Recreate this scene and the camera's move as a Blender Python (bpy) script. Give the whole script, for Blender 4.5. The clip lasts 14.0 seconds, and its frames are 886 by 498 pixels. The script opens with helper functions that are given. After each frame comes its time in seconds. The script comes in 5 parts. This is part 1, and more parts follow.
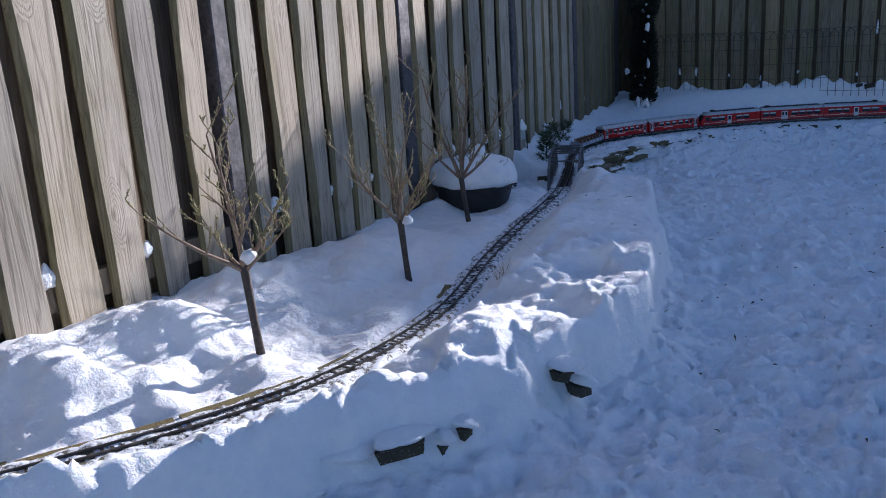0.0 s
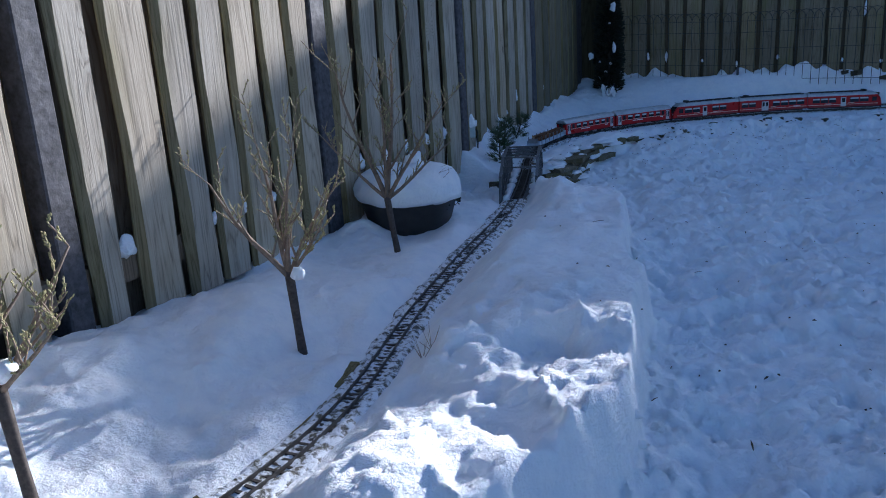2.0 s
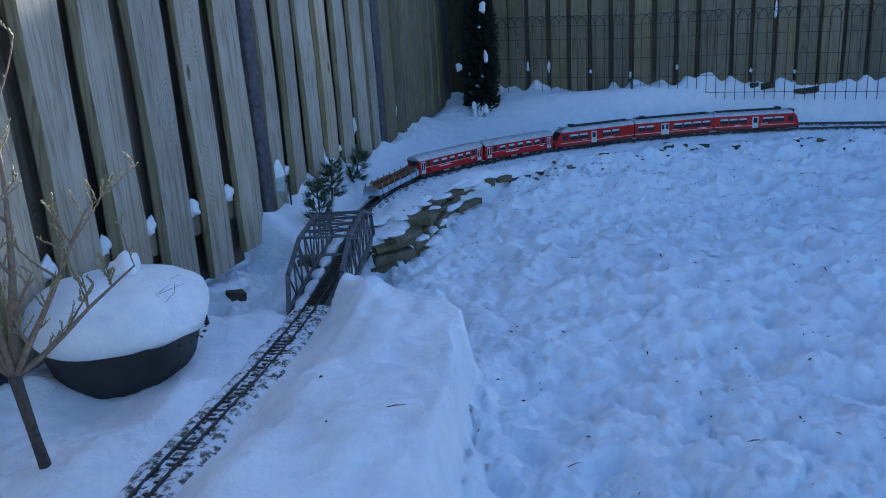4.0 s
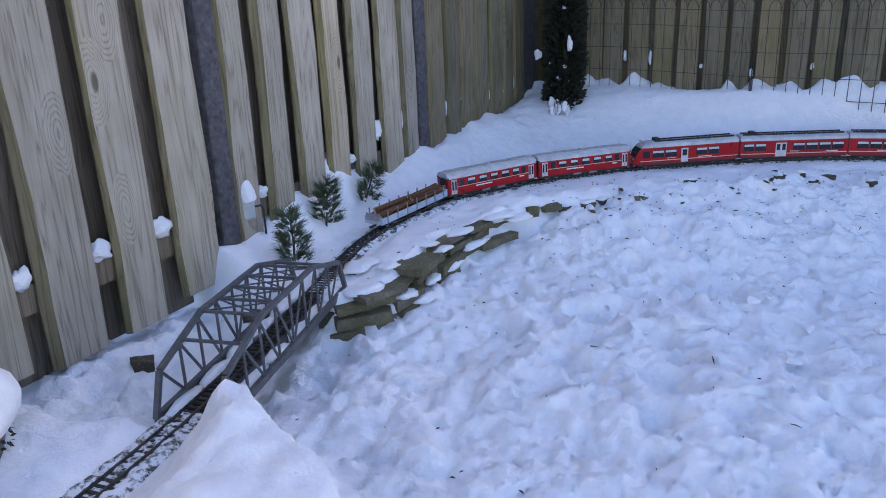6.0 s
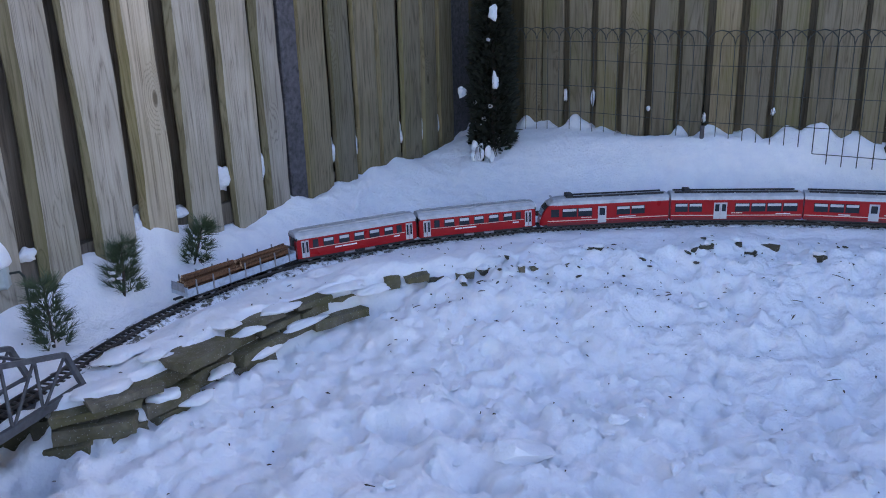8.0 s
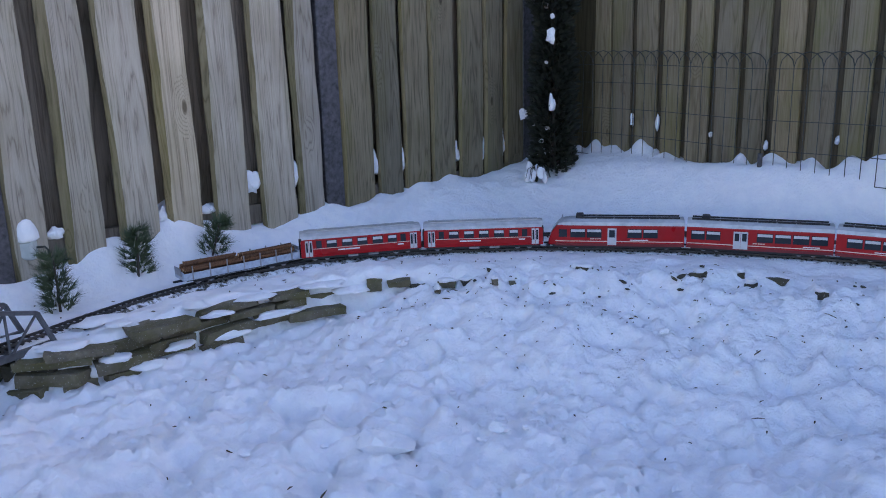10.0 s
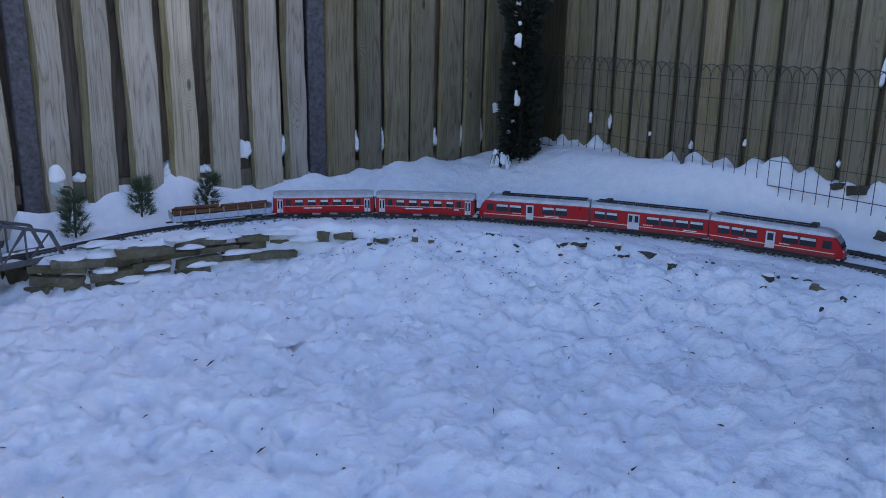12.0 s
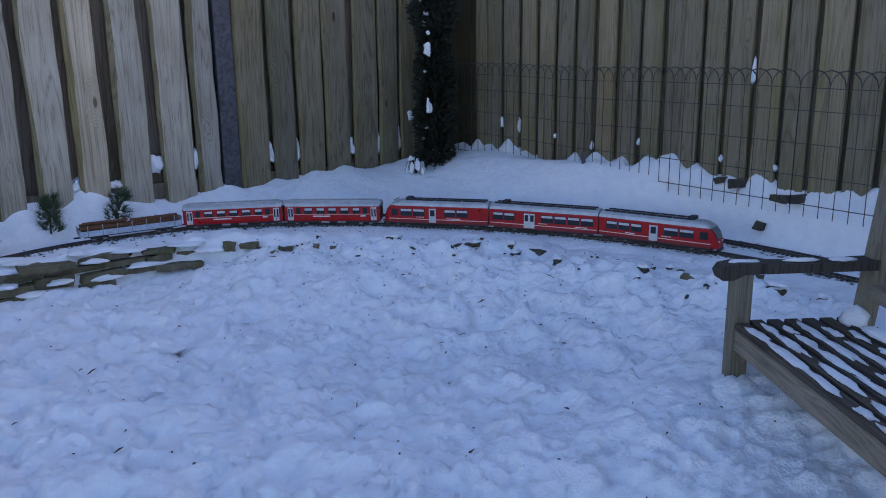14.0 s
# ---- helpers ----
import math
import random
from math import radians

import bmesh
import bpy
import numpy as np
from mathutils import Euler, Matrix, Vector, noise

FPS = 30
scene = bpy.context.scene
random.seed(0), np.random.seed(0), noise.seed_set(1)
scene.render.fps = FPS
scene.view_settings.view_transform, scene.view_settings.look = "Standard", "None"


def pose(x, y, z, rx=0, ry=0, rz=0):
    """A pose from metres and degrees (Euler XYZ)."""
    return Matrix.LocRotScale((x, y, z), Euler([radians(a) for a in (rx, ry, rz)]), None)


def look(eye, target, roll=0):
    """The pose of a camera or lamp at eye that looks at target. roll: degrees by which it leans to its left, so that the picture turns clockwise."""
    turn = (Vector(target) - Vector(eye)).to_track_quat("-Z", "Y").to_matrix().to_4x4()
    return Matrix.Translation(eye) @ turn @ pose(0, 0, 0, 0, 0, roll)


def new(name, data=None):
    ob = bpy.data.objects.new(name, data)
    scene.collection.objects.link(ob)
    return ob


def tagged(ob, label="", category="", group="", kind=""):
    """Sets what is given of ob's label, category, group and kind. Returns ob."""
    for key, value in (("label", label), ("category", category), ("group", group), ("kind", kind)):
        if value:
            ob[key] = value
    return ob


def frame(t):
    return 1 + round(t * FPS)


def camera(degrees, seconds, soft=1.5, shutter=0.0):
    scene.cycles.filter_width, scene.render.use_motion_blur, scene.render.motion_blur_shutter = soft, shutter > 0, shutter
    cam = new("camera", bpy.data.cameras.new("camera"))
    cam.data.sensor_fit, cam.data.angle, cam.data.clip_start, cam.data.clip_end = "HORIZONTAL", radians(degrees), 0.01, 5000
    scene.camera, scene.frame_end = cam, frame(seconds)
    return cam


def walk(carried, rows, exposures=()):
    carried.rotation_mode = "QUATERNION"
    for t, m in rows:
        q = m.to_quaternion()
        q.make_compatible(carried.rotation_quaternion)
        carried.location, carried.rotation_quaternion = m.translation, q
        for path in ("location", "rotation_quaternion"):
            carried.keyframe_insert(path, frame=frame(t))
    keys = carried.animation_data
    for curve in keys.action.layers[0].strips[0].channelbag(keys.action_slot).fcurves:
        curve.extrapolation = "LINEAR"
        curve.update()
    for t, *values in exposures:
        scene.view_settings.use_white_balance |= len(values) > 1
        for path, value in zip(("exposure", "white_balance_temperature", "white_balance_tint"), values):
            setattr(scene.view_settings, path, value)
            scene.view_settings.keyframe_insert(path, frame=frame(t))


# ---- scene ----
cam = camera(58.8, 14.0, soft=1.0)
PATH = [
    (0, (0.133, 0.44, 1.181), (0.116, 2.38, 0.691), -3.6),
    (0.5, (0.202, 0.535, 1.176), (0.189, 2.473, 0.682), -2.6),
    (1, (0.229, 0.749, 1.169), (0.227, 2.678, 0.643), -2.2),
    (1.5, (0.237, 1.062, 1.182), (0.257, 2.991, 0.653), -2.4),
    (2, (0.328, 1.41, 1.186), (0.401, 3.334, 0.646), -3.5),
    (2.5, (0.422, 1.798, 1.186), (0.554, 3.719, 0.645), -3.5),
    (3, (0.584, 2.172, 1.208), (0.873, 4.073, 0.658), -4.0),
    (3.5, (0.797, 2.573, 1.241), (1.104, 4.471, 0.688), -3.9),
    (3.7, (0.88, 2.74, 1.242), (1.19, 4.636, 0.685), -3.7),
    (5.8, (1.717, 3.81, 1.378), (1.69, 5.698, 0.721), -2.9),
    (6, (1.768, 3.891, 1.376), (1.7, 5.779, 0.72), -2.3),
    (6.5, (1.917, 4.116, 1.323), (1.799, 6.008, 0.686), -2.0),
    (7, (2.087, 4.324, 1.354), (1.951, 6.216, 0.718), -2.4),
    (7.5, (2.381, 4.506, 1.352), (2.221, 6.406, 0.747), -1.7),
    (7.7, (2.472, 4.594, 1.332), (2.315, 6.498, 0.739), -1.7),
    (9.8, (3.502, 4.825, 1.188), (2.862, 6.662, 0.724), -1.4),
    (10, (3.589, 4.756, 1.196), (2.905, 6.573, 0.717), -1.6),
    (10.5, (3.852, 4.608, 1.207), (3.119, 6.407, 0.732), -1.5),
    (11, (4.118, 4.473, 1.199), (3.352, 6.261, 0.732), -1.3),
    (11.5, (4.368, 4.378, 1.202), (3.555, 6.141, 0.723), -0.7),
    (12, (4.604, 4.348, 1.195), (3.727, 6.079, 0.712), 1.0),
    (12.5, (4.729, 4.288, 1.205), (3.848, 6.021, 0.733), 0.4),
    (13, (4.813, 4.233, 1.218), (3.946, 5.972, 0.745), -0.6),
    (13.5, (4.917, 4.295, 1.217), (4.065, 6.042, 0.745), -0.9),
    (14, (5.026, 4.405, 1.2), (4.204, 6.168, 0.738), -0.7),
]
walk(cam, [(t, look(eye, target, roll)) for t, eye, target, roll in PATH], [(0, 1.24, 5000, 21), (1.5, 1.32, 4850, 18), (2.5, 1.42, 4680, 15), (3.7, 1.96, 4580, 13), (5.8, 2.98, 6080, 28), (7.7, 2.92, 6050, 28), (9.8, 2.86, 6000, 28), (10.5, 2.6, 5880, 27), (11, 2.5, 5760, 26), (12, 2.52, 5680, 26), (14, 2.36, 5660, 26)])

# ---- light ----
world = bpy.data.worlds.new("winter_sky")
scene.world = world
world.use_nodes = True
SUN_AZ, SUN_EL = math.atan2(0.67, 0.742), radians(16.5)      # azimuth from +y towards +x
_sky = world.node_tree.nodes.new("ShaderNodeTexSky")
_sky.sky_type = "NISHITA"
_sky.sun_disc = False
_sky.sun_elevation, _sky.sun_rotation = SUN_EL, SUN_AZ
_bg = world.node_tree.nodes["Background"]
_bg.inputs["Strength"].default_value = 0.055
world.node_tree.links.new(_sky.outputs[0], _bg.inputs["Color"])
TO_SUN = Vector((math.sin(SUN_AZ) * math.cos(SUN_EL), math.cos(SUN_AZ) * math.cos(SUN_EL), math.sin(SUN_EL)))
_sun = bpy.data.lights.new("sun", "SUN")
_sun.energy, _sun.angle, _sun.color = 4.5, radians(0.55), (1.0, 0.84, 0.62)
sun = new("sun", _sun)
sun.matrix_world = look(tuple(TO_SUN * 30), (0, 0, 0))

# ---- materials ----


class Mat:
    """A small builder of node materials."""

    def __init__(self, name, rough=0.7, metal=0.0, spec=0.5):
        self.m = bpy.data.materials.new(name)
        self.m.use_nodes = True
        self.t = self.m.node_tree
        self.b = self.t.nodes["Principled BSDF"]
        self.b.inputs["Roughness"].default_value = rough
        self.b.inputs["Metallic"].default_value = metal
        self.b.inputs["Specular IOR Level"].default_value = spec

    def node(self, kind, **sets):
        n = self.t.nodes.new(kind)
        for k, v in sets.items():
            n.inputs[k.replace("_", " ")].default_value = v
        return n

    def link(self, a, b):
        self.t.links.new(a, b)

    def coords(self, scale=(1, 1, 1), shift=True):
        tc = self.node("ShaderNodeTexCoord")
        mp = self.node("ShaderNodeMapping")
        mp.inputs["Scale"].default_value = scale
        self.link(tc.outputs["Object"], mp.inputs["Vector"])
        if shift:
            info = self.node("ShaderNodeObjectInfo")
            mul = self.node("ShaderNodeMath")
            mul.operation = "MULTIPLY"
            mul.inputs[1].default_value = 37.0
            self.link(info.outputs["Random"], mul.inputs[0])
            self.link(mul.outputs[0], mp.inputs["Location"])
        return mp.outputs["Vector"]

    def noise(self, vec, scale, detail=4.0, rough=0.6, distort=0.0):
        n = self.node("ShaderNodeTexNoise", Scale=scale, Detail=detail, Roughness=rough, Distortion=distort)
        self.link(vec, n.inputs["Vector"])
        return n.outputs["Fac"]

    def ramp(self, fac, *stops):
        n = self.node("ShaderNodeValToRGB")
        e = n.color_ramp.elements
        while len(e) < len(stops):
            e.new(0.5)
        for el, (p, c) in zip(e, stops):
            el.position = p
            el.color = (*c, 1) if not isinstance(c, (int, float)) else (c, c, c, 1)
        self.link(fac, n.inputs["Fac"])
        return n.outputs["Color"]

    def mix(self, fac, a, b, how="MIX"):
        n = self.node("ShaderNodeMix")
        n.data_type = "RGBA"
        n.blend_type = how
        for sock, v in ((n.inputs["Factor"], fac), (n.inputs["A"], a), (n.inputs["B"], b)):
            if isinstance(v, (int, float)):
                sock.default_value = v
            elif isinstance(v, tuple):
                sock.default_value = (*v, 1)
            else:
                self.link(v, sock)
        return n.outputs["Result"]

    def color(self, v):
        if isinstance(v, tuple):
            self.b.inputs["Base Color"].default_value = (*v, 1)
        else:
            self.link(v, self.b.inputs["Base Color"])
        return self

    def roughness(self, v):
        self.link(v, self.b.inputs["Roughness"])
        return self

    def bump(self, fac, strength=0.4, dist=0.01):
        n = self.node("ShaderNodeBump", Strength=strength, Distance=dist)
        self.link(fac, n.inputs["Height"])
        self.link(n.outputs["Normal"], self.b.inputs["Normal"])
        return self


def wood(name, dark, mid, light, algae=None, amount=0.45, scale=1.0, lying=False, edges=False):
    """Weathered sawn timber, grain along z, or along x for lying pieces; edges: algae creeps in from a board's sides."""
    def way(a, b):
        return (b, a, a) if lying else (a, a, b)
    k = Mat(name, 0.85, spec=0.2)
    v = k.coords((1, 1, 1))
    grain = k.noise(k.coords(way(48 * scale, 1.3 * scale)), 1.6, 8, 0.72, 1.2)
    fibre = k.noise(k.coords(way(190 * scale, 4.0 * scale)), 1.5, 4, 0.7)
    broad = k.noise(v, 3.0, 4, 0.55)
    # knots bend the growth rings round them
    kn = k.node("ShaderNodeTexVoronoi", Scale=1.0)
    k.link(k.coords(way(4.6 * scale, 1.7 * scale)), kn.inputs["Vector"])
    knot = kn.outputs["Distance"]
    pull = k.ramp(knot, (0.04, 0.6), (0.26, 0.0))
    bend = k.node("ShaderNodeMath")
    bend.operation = "MULTIPLY_ADD"
    bend.inputs[1].default_value = 0.9
    k.link(pull, bend.inputs[0])
    k.link(k.noise(k.coords(way(8 * scale, 0.5 * scale)), 1.0, 4, 0.5, 0.6), bend.inputs[2])
    rings = k.node("ShaderNodeMath")
    rings.operation = "MULTIPLY"
    rings.inputs[1].default_value = 13.0
    k.link(bend.outputs[0], rings.inputs[0])
    saw = k.node("ShaderNodeMath")
    saw.operation = "PINGPONG"
    saw.inputs[1].default_value = 0.5
    k.link(rings.outputs[0], saw.inputs[0])
    line = k.ramp(saw.outputs[0], (0.0, 0.0), (0.2, 0.75), (0.5, 1.0))
    both = k.mix(0.2, k.mix(0.35, grain, fibre), line)
    c = k.ramp(both, (0.28, dark), (0.5, mid), (0.74, light))
    c = k.mix(k.ramp(broad, (0.38, 0.0), (0.68, 0.6)), c, k.mix(1.0, c, (0.72, 0.69, 0.66), "MULTIPLY"))
    c = k.mix(k.ramp(knot, (0.045, 0.85), (0.075, 0.0)), c, (dark[0] * 0.5, dark[1] * 0.42, dark[2] * 0.36))
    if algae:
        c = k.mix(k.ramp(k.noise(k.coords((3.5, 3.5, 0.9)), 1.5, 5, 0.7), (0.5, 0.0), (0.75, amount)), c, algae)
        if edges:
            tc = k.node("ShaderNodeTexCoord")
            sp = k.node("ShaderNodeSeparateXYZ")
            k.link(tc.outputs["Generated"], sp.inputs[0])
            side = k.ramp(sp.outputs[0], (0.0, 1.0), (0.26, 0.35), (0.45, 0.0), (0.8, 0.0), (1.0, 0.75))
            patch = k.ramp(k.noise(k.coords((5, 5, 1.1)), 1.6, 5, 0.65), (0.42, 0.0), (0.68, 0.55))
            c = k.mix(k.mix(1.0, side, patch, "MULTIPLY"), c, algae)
    info = k.node("ShaderNodeObjectInfo")
    c = k.mix(1.0, c, k.ramp(info.outputs["Random"], (0.0, (0.78, 0.79, 0.82)), (0.5, (1.0, 1.0, 1.0)), (1.0, (1.16, 1.1, 1.0))), "MULTIPLY")
    k.color(c).bump(both, 0.7, 0.004)
    return k.m


def plain(name, col, rough=0.5, metal=0.0, vary=0.25, scale=30.0, bump=0.0, spec=0.5):
    """A plain surface with a little mottling and grime."""
    k = Mat(name, rough, metal, spec)
    v = k.coords()
    n = k.noise(v, scale, 5, 0.65)
    lo = tuple(c * (1 - vary) for c in col)
    hi = tuple(min(1, c * (1 + vary)) for c in col)
    k.color(k.ramp(n, (0.3, lo), (0.72, hi)))
    k.roughness(k.ramp(k.noise(v, scale * 0.4, 3), (0.3, max(0.05, rough - 0.12)), (0.7, min(1, rough + 0.12))))
    if bump:
        k.bump(n, bump, 0.004)
    return k.m


def snow_material():
    k = Mat("snow", 0.55, spec=0.35)
    v = k.coords(shift=False)
    fine = k.noise(v, 170, 4, 0.75)
    crumb = k.noise(v, 48, 6, 0.68)
    mid = k.noise(v, 15, 6, 0.62)
    broad = k.noise(v, 2.2, 4, 0.55)
    c = k.ramp(mid, (0.25, (0.80, 0.83, 0.88)), (0.6, (0.90, 0.915, 0.93)))
    c = k.mix(k.ramp(broad, (0.55, 0.0), (0.75, 0.35)), c, (0.84, 0.82, 0.82))
    k.color(c)
    k.b.inputs["Subsurface Weight"].default_value = 0.12
    k.b.inputs["Subsurface Radius"].default_value = (0.02, 0.03, 0.04)
    k.b.inputs["Subsurface Scale"].default_value = 0.5
    k.bump(k.mix(0.14, k.mix(0.42, mid, crumb), fine), 0.85, 0.034)
    return k.m


def stone_material(name, base, moss):
    k = Mat(name, 0.85, spec=0.3)
    v = k.coords()
    n = k.noise(v, 14, 7, 0.7)
    c = k.ramp(n, (0.25, tuple(b * 0.4 for b in base)), (0.55, base), (0.8, tuple(min(1, b * 1.7) for b in base)))
    c = k.mix(k.ramp(k.noise(v, 5, 5, 0.7), (0.42, 0.0), (0.62, 0.85)), c, moss)
    sp = k.node("ShaderNodeTexVoronoi", Scale=95.0)
    k.link(v, sp.inputs["Vector"])
    c = k.mix(k.ramp(sp.outputs["Distance"], (0.10, 0.7), (0.2, 0.0)), c, (0.42, 0.42, 0.38))
    k.color(c).bump(k.noise(v, 40, 6, 0.75), 0.9, 0.012)
    return k.m


def ballast_material():
    k = Mat("icy_ballast", 0.6, spec=0.5)
    v = k.coords(shift=False)
    n = k.noise(v, 30, 6, 0.7)
    c = k.ramp(k.noise(v, 120, 4, 0.7), (0.3, (0.03, 0.028, 0.022)), (0.6, (0.12, 0.11, 0.09)), (0.8, (0.26, 0.25, 0.23)))
    c = k.mix(k.ramp(k.noise(v, 9, 4, 0.6), (0.45, 0.0), (0.65, 0.6)), c, (0.11, 0.115, 0.045))
    ice = k.ramp(n, (0.42, 0.0), (0.52, 0.95))
    c = k.mix(ice, c, (0.78, 0.81, 0.85))
    k.color(c).bump(n, 0.9, 0.012)
    return k.m


SNOW = snow_material()
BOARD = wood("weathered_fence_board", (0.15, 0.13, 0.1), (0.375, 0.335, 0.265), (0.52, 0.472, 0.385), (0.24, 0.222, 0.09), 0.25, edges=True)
# boards near the corner: its shade painted in as darker colour, with more algae
BOARD_CORNER_SHADE = wood("corner_shaded_fence_board", (0.062, 0.055, 0.036), (0.16, 0.142, 0.096), (0.25, 0.222, 0.158), (0.13, 0.127, 0.046), 0.5, edges=True)
WANE = wood("mossy_waney_edge", (0.09, 0.075, 0.038), (0.185, 0.155, 0.085), (0.28, 0.24, 0.14), (0.16, 0.155, 0.05), 0.5, 1.5)
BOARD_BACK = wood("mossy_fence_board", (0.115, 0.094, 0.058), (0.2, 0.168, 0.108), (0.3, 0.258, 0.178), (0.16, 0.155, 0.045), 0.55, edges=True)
# rear boards and rails: shade of the gaps put into a darker timber colour
BOARD_REAR_SHADED = wood("shaded_rear_fence_board", (0.075, 0.06, 0.043), (0.16, 0.132, 0.1), (0.245, 0.208, 0.162), (0.08, 0.074, 0.032), 0.3)
POST = plain("dark_post", (0.066, 0.064, 0.07), 0.75, 0, 0.6, 38, 0.6)
PANEL = wood("dark_panel", (0.03, 0.025, 0.014), (0.06, 0.05, 0.026), (0.095, 0.082, 0.045), (0.05, 0.055, 0.02), 0.4)
BENCH = wood("bench_timber", (0.10, 0.085, 0.06), (0.2, 0.175, 0.125), (0.3, 0.265, 0.2), (0.12, 0.13, 0.06), 0.3, 1.6)
BENCH_DARK = wood("wet_bench_timber", (0.025, 0.02, 0.016), (0.055, 0.047, 0.038), (0.1, 0.09, 0.075), None, 0.3, 1.6)
RAIL_TIMBER = wood("bench_rail_timber", (0.12, 0.1, 0.07), (0.24, 0.205, 0.15), (0.36, 0.31, 0.235), (0.13, 0.14, 0.06), 0.3, 1.6, True)
SLAT = wood("wet_slat_timber", (0.03, 0.024, 0.018), (0.07, 0.058, 0.045), (0.13, 0.115, 0.095), None, 0.3, 1.6, True)
# end fence gaps: their shade painted into the boards behind as a darker brown
END_REAR_SHADED = wood("end_fence_shaded_rear_board", (0.035, 0.029, 0.018), (0.075, 0.062, 0.04), (0.12, 0.1, 0.068), (0.04, 0.042, 0.015), 0.4)
STONE = stone_material("walling_stone", (0.17, 0.148, 0.105), (0.115, 0.105, 0.042))
STONE_DARK = stone_material("dark_stone", (0.07, 0.062, 0.048), (0.07, 0.068, 0.035))
BALLAST = ballast_material()
EDGING = wood("mossy_edging", (0.05, 0.04, 0.02), (0.12, 0.1, 0.045), (0.24, 0.21, 0.12), (0.15, 0.14, 0.035), 0.7, 2.0)
RAIL = plain("rail_metal", (0.09, 0.085, 0.08), 0.42, 0.7, 0.4, 40)
SLEEPER = plain("sleeper_plastic", (0.035, 0.028, 0.022), 0.7, 0, 0.5, 60)
GREY_STEEL = plain("bridge_grey", (0.08, 0.084, 0.09), 0.45, 0.1, 0.35, 35, 0.15)
RED = plain("train_red", (0.33, 0.006, 0.008), 0.38, 0, 0.14, 12, 0.0, 0.3)
RED_DARK = plain("train_dark_red", (0.16, 0.008, 0.012), 0.4, 0, 0.2, 20)
ROOF = plain("train_roof_silver", (0.42, 0.43, 0.44), 0.42, 0.25, 0.22, 25)
BLACK = plain("train_black", (0.012, 0.012, 0.014), 0.55, 0, 0.4, 30)
WHITE = plain("train_white", (0.72, 0.72, 0.72), 0.4, 0, 0.06, 20)
CREAM = plain("train_stripe", (0.66, 0.60, 0.50), 0.4, 0, 0.08, 20)
DOOR_GREY = plain("train_door_grey", (0.5, 0.51, 0.53), 0.35, 0.2, 0.08, 20)
WAGON = plain("wagon_blue_grey", (0.36, 0.42, 0.5), 0.5, 0, 0.3, 40, 0.1)
# pale grey that stands in for reflections in the train windows
PANE_REFLECTION = plain("window_reflection", (0.5, 0.5, 0.5), 0.7, 0, 0.08, 30)
STEEL = plain("plain_steel", (0.32, 0.32, 0.33), 0.4, 0.8, 0.3, 40)
GLASS = plain("tinted_glass", (0.02, 0.024, 0.03), 0.08, 0, 0.2, 8)
BARK_LOG = wood("log_bark", (0.05, 0.022, 0.012), (0.12, 0.058, 0.03), (0.26, 0.15, 0.085), None, 0, 4.0)
LOG_END = plain("log_end", (0.5, 0.33, 0.19), 0.8, 0, 0.3, 60, 0.2)
BARK = plain("tree_bark", (0.06, 0.047, 0.038), 0.85, 0, 0.45, 90, 0.5)
TWIG = plain("twig_bark", (0.21, 0.15, 0.1), 0.75, 0, 0.35, 70)
BUD = plain("bud_green", (0.3, 0.27, 0.11), 0.7, 0, 0.35, 50)
NEEDLE = plain("conifer_needle", (0.05, 0.075, 0.032), 0.55, 0, 0.5, 40)
HEDGE = plain("dark_foliage", (0.014, 0.018, 0.009), 0.7, 0, 0.5, 40)
POT = plain("black_pot", (0.02, 0.019, 0.018), 0.55, 0, 0.45, 14, 0.15)
BOX = plain("lamp_box_grey", (0.42, 0.47, 0.46), 0.4, 0, 0.12, 20)
WIRE = plain("wire_dark", (0.035, 0.04, 0.035), 0.5, 0.3, 0.3, 60)
DEBRIS = plain("plant_debris", (0.075, 0.055, 0.032), 0.9, 0, 0.6, 50)
RENDER = plain("house_render", (0.55, 0.52, 0.47), 0.9, 0, 0.12, 6, 0.3)
SLATE = plain("roof_slate", (0.08, 0.08, 0.09), 0.7, 0, 0.3, 10, 0.3)

# ---- mesh helpers ----
ID = Matrix.Identity(4)


def mesh_object(name, bm, mat, parent=None, smooth=False):
    me = bpy.data.meshes.new(name)
    bm.to_mesh(me)
    bm.free()
    for m in (mat if isinstance(mat, (list, tuple)) else [mat]):
        me.materials.append(m)
    if smooth:
        me.shade_smooth()
    ob = new(name, me)
    if parent:
        ob.parent = parent
    return ob


def part(name, bm, mat, parent, label="", smooth=False):
    ob = mesh_object(name, bm, mat, parent, smooth)
    return tagged(ob, label) if label else ob


def thing(name, at, label, category, group="", kind=""):
    ob = new(name)
    ob.matrix_world = at if isinstance(at, Matrix) else Matrix.Translation(at)
    ob.empty_display_size = 0.05
    return tagged(ob, label, category, group, kind)


def box(bm, lo, hi, m=ID, bevel=0.0):
    vs = [bm.verts.new(m @ Vector((x, y, z))) for z in (lo[2], hi[2]) for y in (lo[1], hi[1]) for x in (lo[0], hi[0])]
    fs = [bm.faces.new([vs[i] for i in q]) for q in ((0, 2, 3, 1), (4, 5, 7, 6), (0, 1, 5, 4), (1, 3, 7, 5), (3, 2, 6, 7), (2, 0, 4, 6))]
    if bevel:
        bmesh.ops.bevel(bm, geom=list({e for f in fs for e in f.edges}), offset=bevel, segments=1, affect="EDGES")
    return bm


def boxed(lo, hi, m=ID, bevel=0.0):
    return box(bmesh.new(), lo, hi, m, bevel)


